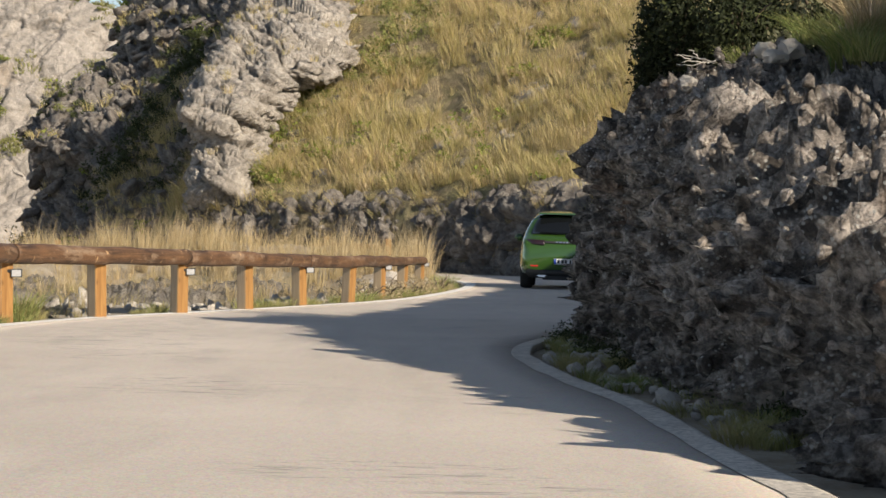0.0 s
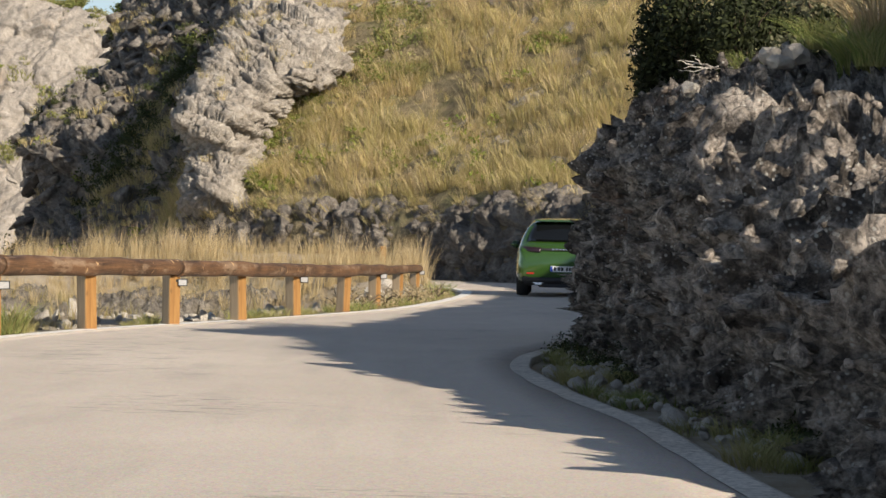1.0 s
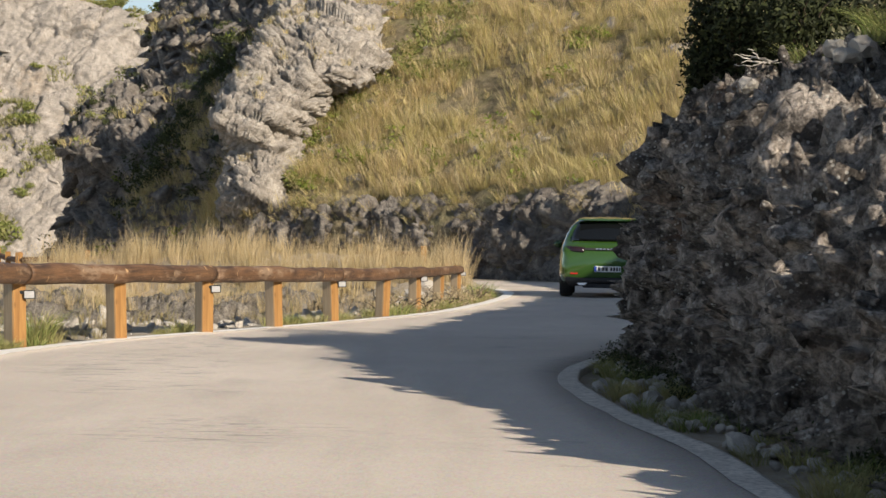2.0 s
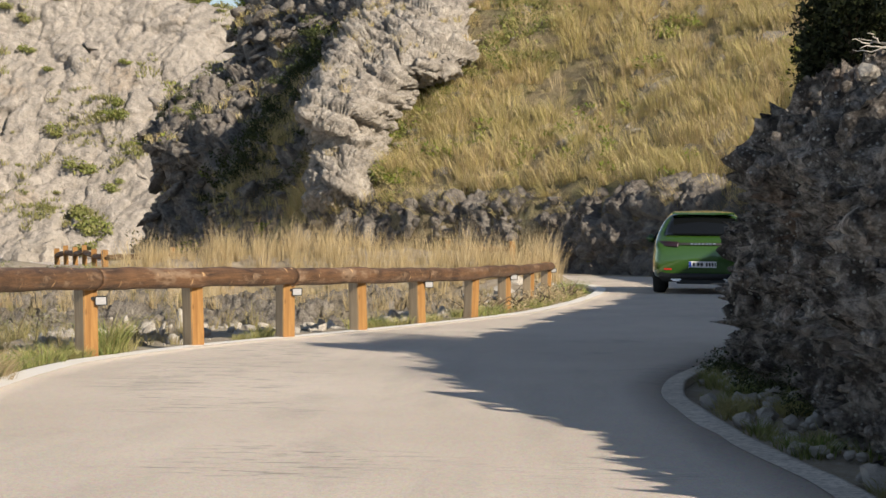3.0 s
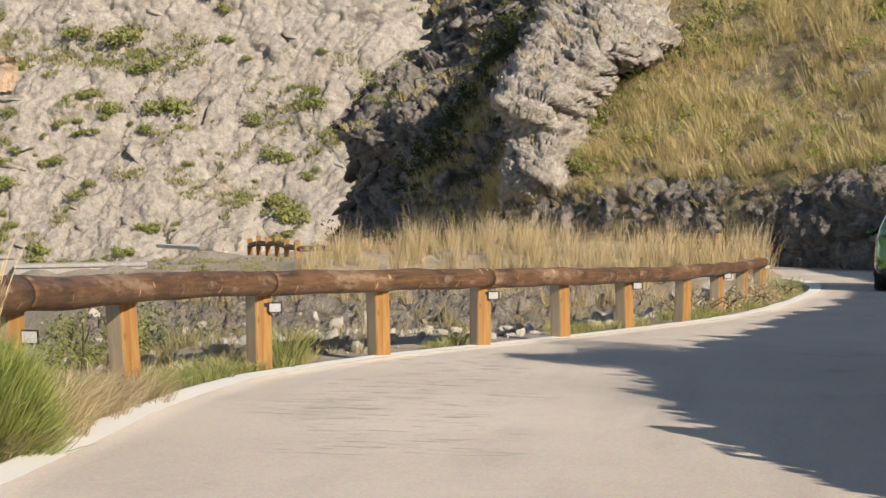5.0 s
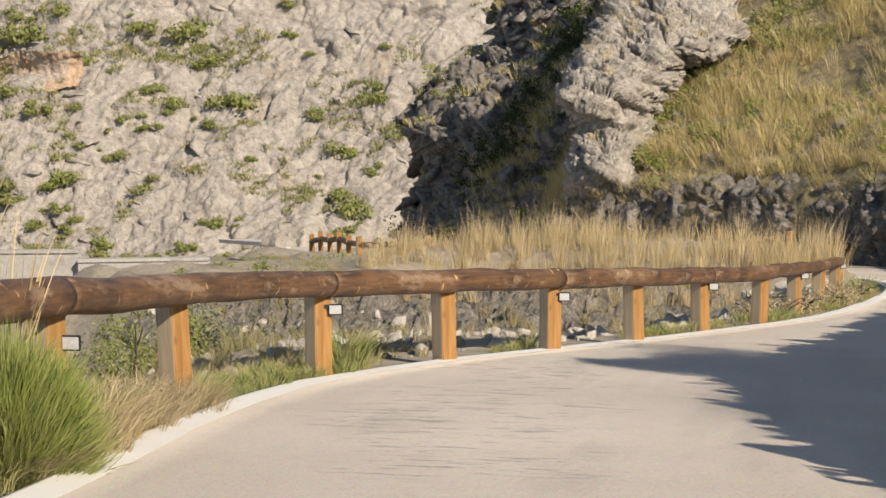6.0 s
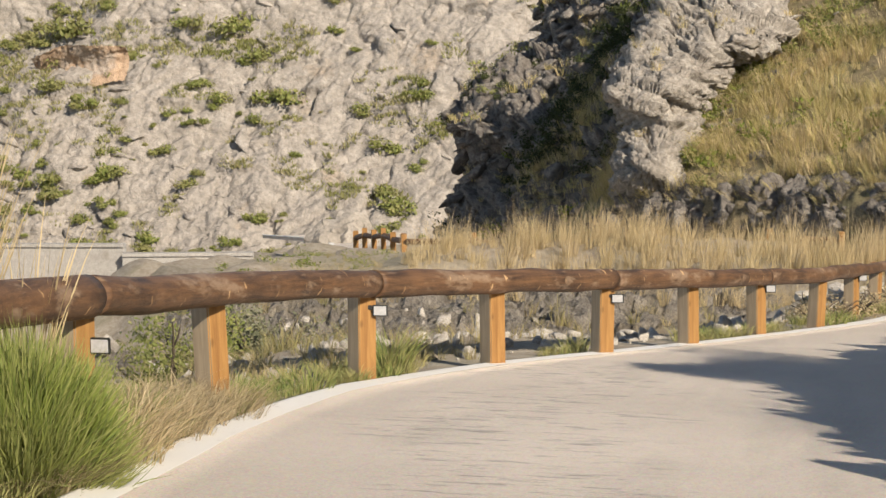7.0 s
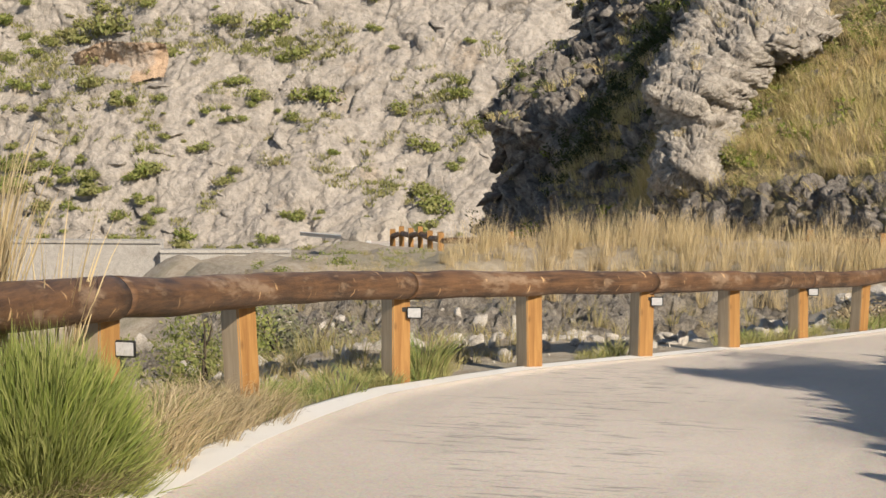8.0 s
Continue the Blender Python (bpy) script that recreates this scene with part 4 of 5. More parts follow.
# grass hanging over the low rock wall at the hill's foot
brow = spline(HILL_RAILS[3], 900)[RNG.integers(0, 900, 850)]
brow = brow[vnoise(brow * 0.7, 87) > -0.1]
brow = brow + RNG.normal(0, 0.3, brow.shape) * np.array((1, 1, 1.1)) + np.array((-0.05, -0.1, -0.05))
gather("grass", TUFT, brow, RNG.uniform(0.7, 1.3, len(brow)), M_HILLGRASS, "olive grass hanging over the low rock wall", "grass", lean=np.tile([(-0.35, -0.45)], (len(brow), 1)) + RNG.normal(0, 0.25, (len(brow), 2)))

# low green scrub among the hill grass and on the crag
P_S, _ = pick(HILL_V, HILL_N, 190, lambda p, n: hill_mask(p, n) * (fbm(p * 0.22, 2, 77) > 0.1))
CLUMP = [leaves(130, (0.55, 0.55, 0.4), 0.07, 4) for _ in range(5)]
gather("scrub", CLUMP, P_S, RNG.uniform(0.6, 1.5, len(P_S)), M_LEAF_BRIGHT, "low green scrub among hill grass", "scrub")
P_S2, _ = pick(HILL_V, HILL_N, 90, lambda p, n: (p[:, 0] > -12) * (p[:, 0] < -1) * (p[:, 2] > -2.5) * (p[:, 2] < 5) * smooth_step(-0.1, 0.3, fbm(p * 0.3, 2, 79)))
gather("scrub", CLUMP, P_S2, RNG.uniform(0.7, 1.7, len(P_S2)), M_LEAF_FAR, "green scrub between the pale ledges of the slope", "scrub")
BESIDE = spline([(-4.5, 77.5, -1.6), (-6.0, 74.7, -2.5), (-7.5, 73.1, -3.9), (-8.2, 70.9, -5.1)], 50)
P_SB, _ = pick(HILL_V, HILL_N, 110, lambda p, n: np.exp(-(np.min(np.linalg.norm(p[:, None, ::2] - BESIDE[None, :, ::2], axis=2), axis=1) / 0.8) ** 2) * (p[:, 2] < 2))
gather("scrub", CLUMP, P_SB[:70], RNG.uniform(0.5, 1.3, 70), M_LEAF_FAR, "green scrub beside the pale crag", "scrub")
blocks_on("outcrop_rocks", P_SB[70:], RNG.uniform(0.2, 0.55, 40), SLABS, M_ROCK_CRAG, "pale limestone ledges beside the crag", dip=-26, spread=14)
P_C, _ = pick(CRAG_V, CRAG_N, 150, lambda p, n: (n[:, 2] > 0.45) * (p[:, 2] < 2) * smooth_step(0.0, 0.3, fbm(p * 0.4, 3, 71)))
gather("grass", TUFT + TUFT_GREEN, P_C, RNG.uniform(0.5, 1.0, len(P_C)), M_HILLGRASS, "grass tufts on the ledges of the crag", "grass")

# scrub and grass on the shaded cliff
P_K, _ = pick(CLIFF_V, CLIFF_N, 170, lambda p, n: (n[:, 2] > 0.2) * smooth_step(0.0, 0.35, fbm(p * np.array((0.22, 0.1, 0.22)), 3, 91)))
gather("scrub", CLUMP, P_K, RNG.uniform(0.5, 1.4, len(P_K)), M_LEAF, "dark green scrub in the gully of the cliff", "scrub")
P_K3, _ = pick(CLIFF_V, CLIFF_N, 40, lambda p, n: (n[:, 2] > 0.2) * smooth_step(0.0, 0.35, fbm(p * 0.2, 3, 97)))
gather("scrub", CLUMP, P_K3, RNG.uniform(0.7, 1.8, len(P_K3)), M_LEAF_BRIGHT, "bright green scrub on the cliff ledges", "scrub")
P_K2, _ = pick(CLIFF_V, CLIFF_N, 420, lambda p, n: (n[:, 2] > 0.25) * smooth_step(-0.1, 0.3, fbm(p * 0.25, 3, 95)))
gather("grass", TUFT_GREEN, P_K2, RNG.uniform(0.8, 1.9, len(P_K2)), M_HILLGRASS, "grass tufts on the cliff ledges", "grass")

# the green gully that runs down the cliff, and a bush over its nose
GULLY = spline([(-14.3, 94.6, -1.0), (-15.3, 93.1, -3.3), (-16.6, 91.6, -6.0), (-19.5, 93.9, -8.6)], 60)


def gully_mask(p, n, width):
    d = np.min(np.linalg.norm(p[:, None, ::2] - GULLY[None, :, ::2], axis=2), axis=1)
    return np.exp(-(d / width) ** 2) * (p[:, 2] < 2)


P_G, _ = pick(CLIFF_V, CLIFF_N, 220, lambda p, n: gully_mask(p, n, 0.9))
gather("scrub", CLUMP, P_G, RNG.uniform(0.7, 1.6, len(P_G)), M_LEAF, "dark green scrub filling the gully", "scrub")
P_G2, _ = pick(CLIFF_V, CLIFF_N, 420, lambda p, n: gully_mask(p + np.array((-0.9, 0, 0.6)), n, 0.8) * (p[:, 2] < -3.0))
gather("grass", TUFT_GREEN + TUFT, P_G2, RNG.uniform(0.7, 1.5, len(P_G2)), M_HILLGRASS, "yellow-green grass down the side of the gully", "grass")
P_NB, _ = pick(CLIFF_V, CLIFF_N, 14, lambda p, n: np.exp(-((p[:, 0] + 22.3) ** 2 + (p[:, 2] + 4.0) ** 2) / 1.4))
gather("scrub", CLUMP, P_NB, RNG.uniform(0.9, 1.6, len(P_NB)), M_LEAF_FAR, "green bush standing on the nose of the cliff", "scrub")

# shrubs on the mountain
FAR_CLUMP = [leaves(480, (1.0, 0.8, 0.5), 0.10, 3, hollow=0.15) for _ in range(8)]


def mount_mask(p, n):
    return (n[:, 2] > 0.1) * (0.25 + smooth_step(0.0, 0.35, fbm(p * 0.07, 3, 41))) * (p[:, 2] < 12) * (p[:, 0] < -30) * (p[:, 0] > -160) * (p[:, 1] < 285)


P_M, _ = pick(MOUNT_V, MOUNT_N, 460, mount_mask)
gather("shrubs", FAR_CLUMP, P_M + np.array((0, -0.2, -0.1)), np.exp(RNG.normal(0.48, 0.45, len(P_M))), M_LEAF_FAR, "green and olive shrubs scattered over bare rock", "shrubs")
P_M2, _ = pick(MOUNT_V, MOUNT_N, 5000, lambda p, n: (n[:, 2] > 0.3) * smooth_step(0.2, 0.45, fbm(p * 0.16, 3, 43)) * (p[:, 2] < 14) * (p[:, 0] > -160) * (p[:, 0] < -34))
FAR_TUFT = [blades(12, 0.75, 0.6, 0.11, 0.9, seg=2) for _ in range(4)]
gather("grass", FAR_TUFT, P_M2 + np.array((0, -0.1, -0.05)), RNG.uniform(0.9, 1.6, len(P_M2)), M_FARGRASS, "dry grass on the ledges of the mountain", "grass")

# the tall pale grass on the rise behind the rail
TALL = [blades(34, 1.15, 0.15, 0.0115, 0.42, vary=0.7) for _ in range(6)]
n_t = 540
tx = RNG.uniform(-11.3, -0.7, n_t)
ty = RNG.uniform(39.5, 45.6, n_t) + 0.10 * np.minimum(-tx - 4, 0)
tz = ground_z(tx, ty)
tall_s = (0.36 + 0.66 * RNG.uniform(0, 1, n_t) ** 1.3) * (1 + 0.25 * smooth_step(-4.5, -2.5, tx)) * (0.85 + 0.35 * vnoise(np.stack([tx * 0.9, ty * 0.3, 0 * tx], 1), 15))
gather("grass", TALL, np.stack([tx, ty, tz - 0.03], 1), tall_s, M_STRAW, "tall dry pale grass behind the guard rail", "grass", lean=RNG.normal(0, 0.06, (n_t, 2)) + np.array((0.05, 0)))

n_f = 300
fx, fy = RNG.uniform(-12.5, -0.9, n_f), RNG.uniform(36.5, 40.5, n_f)
gather("grass", TALL, np.stack([fx, fy, gz(fy) - 0.45], 1), RNG.uniform(0.4, 0.75, n_f), M_STRAW, "shorter dry grass along the edge of the rise", "grass", lean=RNG.normal(0, 0.08, (n_f, 2)))

STEM = [blades(7, 1.35, 0.2, 0.008, 0.25, vary=0.3) for _ in range(4)]
si = RNG.choice(n_t, 260)
gather("grass", STEM, np.stack([tx, ty, tz - 0.03], 1)[si], tall_s[si] * 1.15, M_STRAW, "single tall straw stems above the dry grass", "grass")

# grass in the hollow behind the rail
n_h = 360
hx0 = RNG.uniform(0.35, 9.5, n_h) ** 1.0
hy = RNG.uniform(9, 41, n_h)
hx = left_x(hy) - 0.75 - hx0
keep = vnoise(np.stack([hx * 0.5, hy * 0.5, 0 * hx], 1), 21) > -0.25
hx, hy = hx[keep], hy[keep]
gather("grass", TALL[:3] + TUFT, np.stack([hx, hy, ground_z(hx, hy) - 0.03], 1), RNG.uniform(0.25, 0.6, len(hx)), M_HOLLOWGRASS, "dry grass in the stony hollow behind the rail", "grass")

P_BK, _ = pick(BANK_V, BANK_N, 230, lambda p, n: (n[:, 2] > 0.4) * smooth_step(-0.2, 0.3, fbm(p * 0.5, 3, 25)))
gather("grass", TALL[:3] + TUFT + TUFT_GREEN, P_BK, RNG.uniform(0.35, 0.8, len(P_BK)), M_HOLLOWGRASS, "dry grass between the stones of the bank", "grass")

n_n = 230
ny = RNG.uniform(10.5, 17, n_n)
nx = left_x(ny) - RNG.uniform(0.6, 2.6, n_n)
keep = vnoise(np.stack([nx * 0.8, ny * 0.6, 0 * nx], 1), 27) > -0.45
gather("grass", TUFT + TUFT_GREEN, np.stack([nx, ny, ground_z(nx, ny) - 0.02], 1)[keep], RNG.uniform(0.25, 0.5, n_n)[keep], M_HOLLOWGRASS, "tangled dry and olive grass just behind the posts", "grass")

# scrub and grass along the brink of the hollow
n_k = 260
ky = RNG.uniform(20, 52, n_k)
kx = np.interp(ky, [15, 25, 38, 47, 52], [-10, -12, -14, -14, -14.8]) + RNG.uniform(-1.6, 2.2, n_k)
kp = np.stack([kx, ky, ground_z(kx, ky) - 0.03], 1)
gather("grass", TALL[:3] + TUFT, kp[:190], RNG.uniform(0.22, 0.45, 190), M_HOLLOWGRASS, "dry grass along the brink of the slope", "grass")
gather("scrub", CLUMP, kp[190:], RNG.uniform(0.3, 0.6, 70), M_LEAF_FAR, "low olive scrub along the brink of the slope", "scrub")

# verge between road edge and rail: short green grass, dry litter and weeds
n_v = 620
vy = np.r_[RNG.uniform(7.0, 15.4, 330), RNG.uniform(15.4, 36, n_v - 330)]
vx = left_x(vy) - 0.05 - RNG.uniform(0.04, 0.7, n_v) * np.interp(vy, [7, 14.5, 16, 22, 28], [1, 1, 0.6, 0.8, 1])
SHORT = [blades(46, 0.17, 0.09, 0.006, 1.1) for _ in range(6)]
wild = vnoise(np.stack([vx * 1.3, vy * 0.8, 0 * vx], 1), 33)
keep = wild > -0.35
gather("grass", SHORT, np.stack([vx, vy, ground_z(vx, vy) + 0.02], 1)[keep], (RNG.uniform(0.5, 1.25, n_v))[keep], M_GREENGRASS, "short green and dry grass on the verge", "grass")
LITTER = [blades(40, 0.22, 0.14, 0.0045, 1.5, vary=0.6) for _ in range(4)]
n_l = 300
ly = RNG.uniform(8.6, 12.0, n_l)
lx = left_x(ly) - 0.12 - RNG.uniform(0.0, 0.75, n_l)
gather("weeds", LITTER, np.stack([lx, ly, ground_z(lx, ly) + 0.03], 1), RNG.uniform(0.7, 1.7, n_l), M_DRYTWIG, "dry brown weeds and stalks on the verge", "weeds")


def tussock(x, y, n, h, radius, width, material, label, arch=0.8, z=None, category="grass tuft", seg=4, group=""):
    v, f = blades(n, h, radius, width, arch, seg)
    ob = new("grass_tuft", mesh_np("grass_tuft", v, f, material, smooth=False))
    ob.location = (x, y, float(ground_z(x, y)) + 0.01 if z is None else z)
    return tagged(ob, label, category, group)


def shrub(x, y, z, size, n, leaf, material, label, lumps=6, twigs=7, name="shrub"):
    """A shrub: a crown of leaves over a few forked woody stems."""
    top = new(name)
    top.location = (x, y, z)
    tagged(top, label, "shrub")
    v, f = leaves(n, size, leaf, lumps, hollow=0.35)
    part_np("crown", v, f, material, top, smooth=False)
    pts, faces, off = [], [], 0
    for i in range(twigs):
        a = RNG.uniform(0, 2 * math.pi)
        e = np.array((math.cos(a) * size[0] * 0.7, math.sin(a) * size[1] * 0.7, size[2] * RNG.uniform(0.5, 1.1)))
        s = np.linspace(0, 1, 7)[:, None]
        line = e * s + np.array((0, 0, 0.12)) * size[2] * np.sin(s * math.pi) + RNG.normal(0, 0.02, (7, 3)) * s
        tv, tf, e0, e1 = tube(line, 0.014 * (1 - 0.8 * s[:, 0]) * max(size) / 0.5, 5)
        pts.append(tv)
        faces.append(tf + off)
        off += len(tv)
    part_np("woody_base", np.vstack(pts), np.vstack(faces), M_TWIG, top)
    return top


def broom(x, y, n, h, radius, label):
    """A dense green broom: thin upright twigs fanning from one foot."""
    d = RNG.normal(0, 1, (n, 3))
    d[:, 2] = np.abs(d[:, 2])
    d /= np.linalg.norm(d, axis=1, keepdims=True)
    size = np.array((radius, radius, h))
    lump = 0.85 + 0.25 * vnoise(d * 2.2 + 3.0, 19)
    base = d * size * (0.15 + 0.62 * RNG.uniform(0, 1, n)[:, None] ** 0.6) * lump[:, None]
    way = d * np.array((0.75, 0.75, 0.6)) + np.array((0, 0, 0.55)) + RNG.normal(0, 0.16, (n, 3))
    way /= np.linalg.norm(way, axis=1, keepdims=True)
    length = h * RNG.uniform(0.22, 0.42, n)[:, None]
    side = np.cross(way, RNG.normal(0, 1, (n, 3)))
    side /= np.linalg.norm(side, axis=1, keepdims=True)
    w = 0.0030
    bend = RNG.normal(0, 0.012, (n, 3))
    k = np.stack([base - side * w, base + side * w, base + way * length * 0.55 + bend - side * w * 0.7, base + way * length * 0.55 + bend + side * w * 0.7, base + way * length], 1).reshape(-1, 3)
    f = (np.array(((0, 1, 3), (0, 3, 2), (2, 3, 4)))[None] + (np.arange(n) * 5)[:, None, None]).reshape(-1, 3)
    top = new("broom_shrub")
    top.location = (x, y, float(ground_z(x, y)))
    tagged(top, label, "shrub")
    part_np("foliage", k, f, M_BROOM, top, smooth=False)
    v, f = blades(n // 4, h * 0.5, radius * 0.6, 0.005, 1.4, 3)
    part_np("dry_base", v, f, M_DRYTWIG, top, smooth=False)
    return top


broom(-4.10, 8.78, 12000, 0.70, 0.56, "dense green broom shrub beside the guard rail")
broom(-4.75, 9.6, 2500, 0.4, 0.3, "green broom shrub behind the guard rail post")
for x, y, n, h, m, lab in ((-4.66, 9.3, 240, 1.75, M_STRAW, "tall pale dry grass stalks beside the broom"), (-4.40, 9.45, 60, 1.35, M_STRAW, "leaning pale dry grass stalks over the rail")):
    tussock(x, y, n, h, 0.11, 0.012, m, lab, 0.3, seg=6)
for x, y, n, h in ((-3.92, 9.45, 200, 0.42), (-4.08, 9.95, 180, 0.4), (-3.95, 9.05, 160, 0.36), (-4.3, 10.3, 160, 0.45)):
    tussock(x, y, n, h, 0.16, 0.006, M_STRAW, "arching dry straw-coloured grass beside the broom", 1.3, group="dry tufts by the rail")
for x, y, n, h in ((-4.22, 14.75, 260, 0.52), (-4.32, 13.2, 170, 0.26), (-4.40, 10.6, 220, 0.36), (-4.15, 9.6, 240, 0.34), (-4.05, 9.15, 200, 0.3), (-0.25, 33.9, 160, 0.5), (-0.35, 33.0, 140, 0.45), (-1.35, 23.2, 90, 0.3)):
    tussock(x, y, n, h, 0.17, 0.007, M_GREENGRASS, "green grass tuft at the foot of the rail", 0.9, group="tufts along the rail")
for x, y in ((-1.75, 24.2), (-1.3, 26.2), (-0.95, 28.0), (-0.75, 30.2), (-0.5, 32.2), (-1.5, 25.2)):
    shrub(x + 0.15, y, float(ground_z(x, y)), (0.42, 0.8, 0.26), 900, 0.022, M_DRYTWIG, "low dry brown shrub beside the road edge")
for x, y, n, h in ((-4.22, 10.95, 120, 0.34), (-4.16, 11.35, 110, 0.30), (-4.30, 11.7, 120, 0.36), (-4.14, 10.5, 130, 0.36), (-4.55, 11.2, 110, 0.42)):
    tussock(x, y, n, h, 0.2, 0.005, M_DRYTWIG, "tangled dry brown weeds at the foot of the post", 1.2, group="dry weeds by the posts")
shrub(-6.4, 16.0, float(ground_z(-6.4, 16.0)) + 0.04, (0.62, 0.55, 0.85), 8000, 0.022, M_LEAF_FAR, "olive green leafy shrub in the hollow")
shrub(-5.98, 17.0, float(ground_z(-5.98, 17.0)) + 0.04, (0.58, 0.5, 0.95), 8000, 0.022, M_LEAF_GREY, "grey-green rounded shrub in the hollow")

# ---- on and under the roadside rock ----
ROCK_FLAT = ROCK_V.reshape(-1, 3)


def on_rock(x, y):
    d = (ROCK_FLAT[:, 0] - x) ** 2 + (ROCK_FLAT[:, 1] - y) ** 2
    near = ROCK_FLAT[d < 0.012]
    return float(near[:, 2].max()) if len(near) else float(ROCK_FLAT[np.argmin(d), 2])


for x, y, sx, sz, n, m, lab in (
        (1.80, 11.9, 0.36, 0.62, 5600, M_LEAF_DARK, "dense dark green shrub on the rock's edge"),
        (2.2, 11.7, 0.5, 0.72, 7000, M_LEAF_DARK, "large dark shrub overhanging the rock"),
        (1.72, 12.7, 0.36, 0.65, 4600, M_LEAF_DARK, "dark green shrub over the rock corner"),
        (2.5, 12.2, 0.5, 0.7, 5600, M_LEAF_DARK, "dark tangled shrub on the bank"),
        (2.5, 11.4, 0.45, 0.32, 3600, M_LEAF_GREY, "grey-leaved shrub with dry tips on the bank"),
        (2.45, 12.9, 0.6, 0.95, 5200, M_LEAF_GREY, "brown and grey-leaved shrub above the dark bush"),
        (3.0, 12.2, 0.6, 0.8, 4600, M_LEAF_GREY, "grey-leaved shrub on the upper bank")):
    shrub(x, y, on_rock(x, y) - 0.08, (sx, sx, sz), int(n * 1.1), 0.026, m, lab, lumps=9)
shrub(1.88, 10.35, on_rock(1.88, 10.35) - 0.06, (0.13, 0.15, 0.17), 1700, 0.016, M_LEAF_BRIGHT, "small bright green shrub on the rock", lumps=7)
for x, y, n, h, m, lab in ((2.55, 8.9, 520, 0.75, M_GREENGRASS, "long arching green and yellow grass on the bank"), (2.75, 9.3, 460, 0.85, M_STRAW, "long dry grass hanging over the bank"), (2.5, 8.2, 260, 0.4, M_GREENGRASS, "arching grass tuft on the rock"),
                           (2.2, 10.9, 160, 0.4, M_GREENGRASS, "green grass tuft beside the dark shrub"), (3.1, 10.2, 300, 0.6, M_STRAW, "dry grass tuft on the bank"), (2.55, 10.3, 220, 0.42, M_GREENGRASS, "green grass tuft on the bank")):
    tussock(x, y, n, h, 0.13, 0.006, m, lab, 1.5, z=on_rock(x, y) - 0.03)
for x, y, z in ((2.0, 7.6, -0.12), (1.93, 7.9, -0.3)):
    v, f = blades(70, 0.34, 0.05, 0.004, 1.6, 4)
    ob = new("grass_tuft", mesh_np("grass_tuft", v, f, M_STRAW, smooth=False))
    d = np.linalg.norm(ROCK_FLAT - np.array((x - 0.2, y, z)), axis=1)
    ob.location = ROCK_FLAT[np.argmin(d)]
    tagged(ob, "thin dry grass rooted in a crack of the rock", "grass tuft")

# weeds and green at the foot of the rock
n_w = 420
wy = RNG.uniform(4.6, 13.6, n_w)
foot_x = np.interp(wy, [4.6, 6.2, 7.75, 9.5, 11.4, 12.8, 14.6], [1.98, 1.78, 1.64, 1.52, 1.36, 1.23, 1.42])
edge_x = right_x(wy)
wx = edge_x + 0.06 + (foot_x - edge_x) * RNG.uniform(0.1, 1.0, n_w) ** 0.8
keep = vnoise(np.stack([wx * 2.5, wy * 1.4, 0 * wx], 1), 51) > -0.3
gather("weeds", SHORT, np.stack([wx, wy, gz(wy) - 0.05], 1)[keep], RNG.uniform(0.45, 1.0, n_w)[keep], M_GREENGRASS, "green weeds between the road edge and the rock", "weeds")
TWIGGY = [leaves(160, (0.12, 0.12, 0.12), 0.012, 5) for _ in range(4)]
n_b = 60
by = RNG.uniform(4.7, 13.8, n_b)
bx = np.interp(by, [4.6, 6.2, 7.75, 9.5, 11.4, 12.8, 14.6], [1.98, 1.78, 1.64, 1.52, 1.36, 1.23, 1.42]) - RNG.uniform(0.05, 0.3, n_b)
gather("weeds", TWIGGY, np.stack([bx, by, gz(by) - 0.03], 1), RNG.uniform(0.6, 1.5, n_b), M_LEAF, "dark small-leaved weeds under the rock", "weeds")

# ---- stones ----
def stone_mesh(seed, material, flat=0.65, cuts=2, chips=7):
    bm = bmesh.new()
    bmesh.ops.create_icosphere(bm, subdivisions=cuts, radius=1.0)
    p = np.array([v.co[:] for v in bm.verts])
    d1, d2, cid, tip = cells(p * 1.1 + seed * 3.7, seed)
    r = 0.8 + 0.25 * (cid - 0.5) + 0.5 * tip + 0.12 * fbm(p * 2.0 + seed, 3, seed)
    p = p * r[:, None] * np.array((1.0, 0.8, flat))
    # broken flat sides
    rs = np.random.default_rng(seed)
    for _ in range(chips):
        n = rs.normal(0, 1, 3)
        n /= np.linalg.norm(n)
        over = np.maximum(p @ n - rs.uniform(0.45, 0.7), 0)
        p = p - over[:, None] * n * 0.9
    for v, co in zip(bm.verts, p):
        v.co = co
    me = bpy.data.meshes.new("stone")
    bm.to_mesh(me)
    bm.free()
    me.materials.append(material)
    return me


STONES = [stone_mesh(s, M_STONE) for s in range(7)]
rs = random.Random(8)
for i in range(130):
    y = rs.uniform(4.8, 13.2)
    e, fx = float(right_x(y)), float(np.interp(y, [4.6, 6.2, 7.75, 9.5, 11.4, 12.8, 14.6], [1.98, 1.78, 1.64, 1.52, 1.36, 1.23, 1.42]))
    x = e + 0.1 + (fx - e) * rs.uniform(0.08, 0.95)
    s = rs.choice((0.03, 0.04, 0.05, 0.065, 0.09, 0.12))
    ob = new("stone", STONES[i % 7])
    ob.matrix_world = pose(x, y, gz(y) - 0.015, rs.uniform(-25, 25), rs.uniform(-25, 25), rs.uniform(0, 360)) @ Matrix.Diagonal((s, s, s, 1))
    tagged(ob, "broken grey limestone lying under the rock wall", "stone", "loose stones at the rock foot")
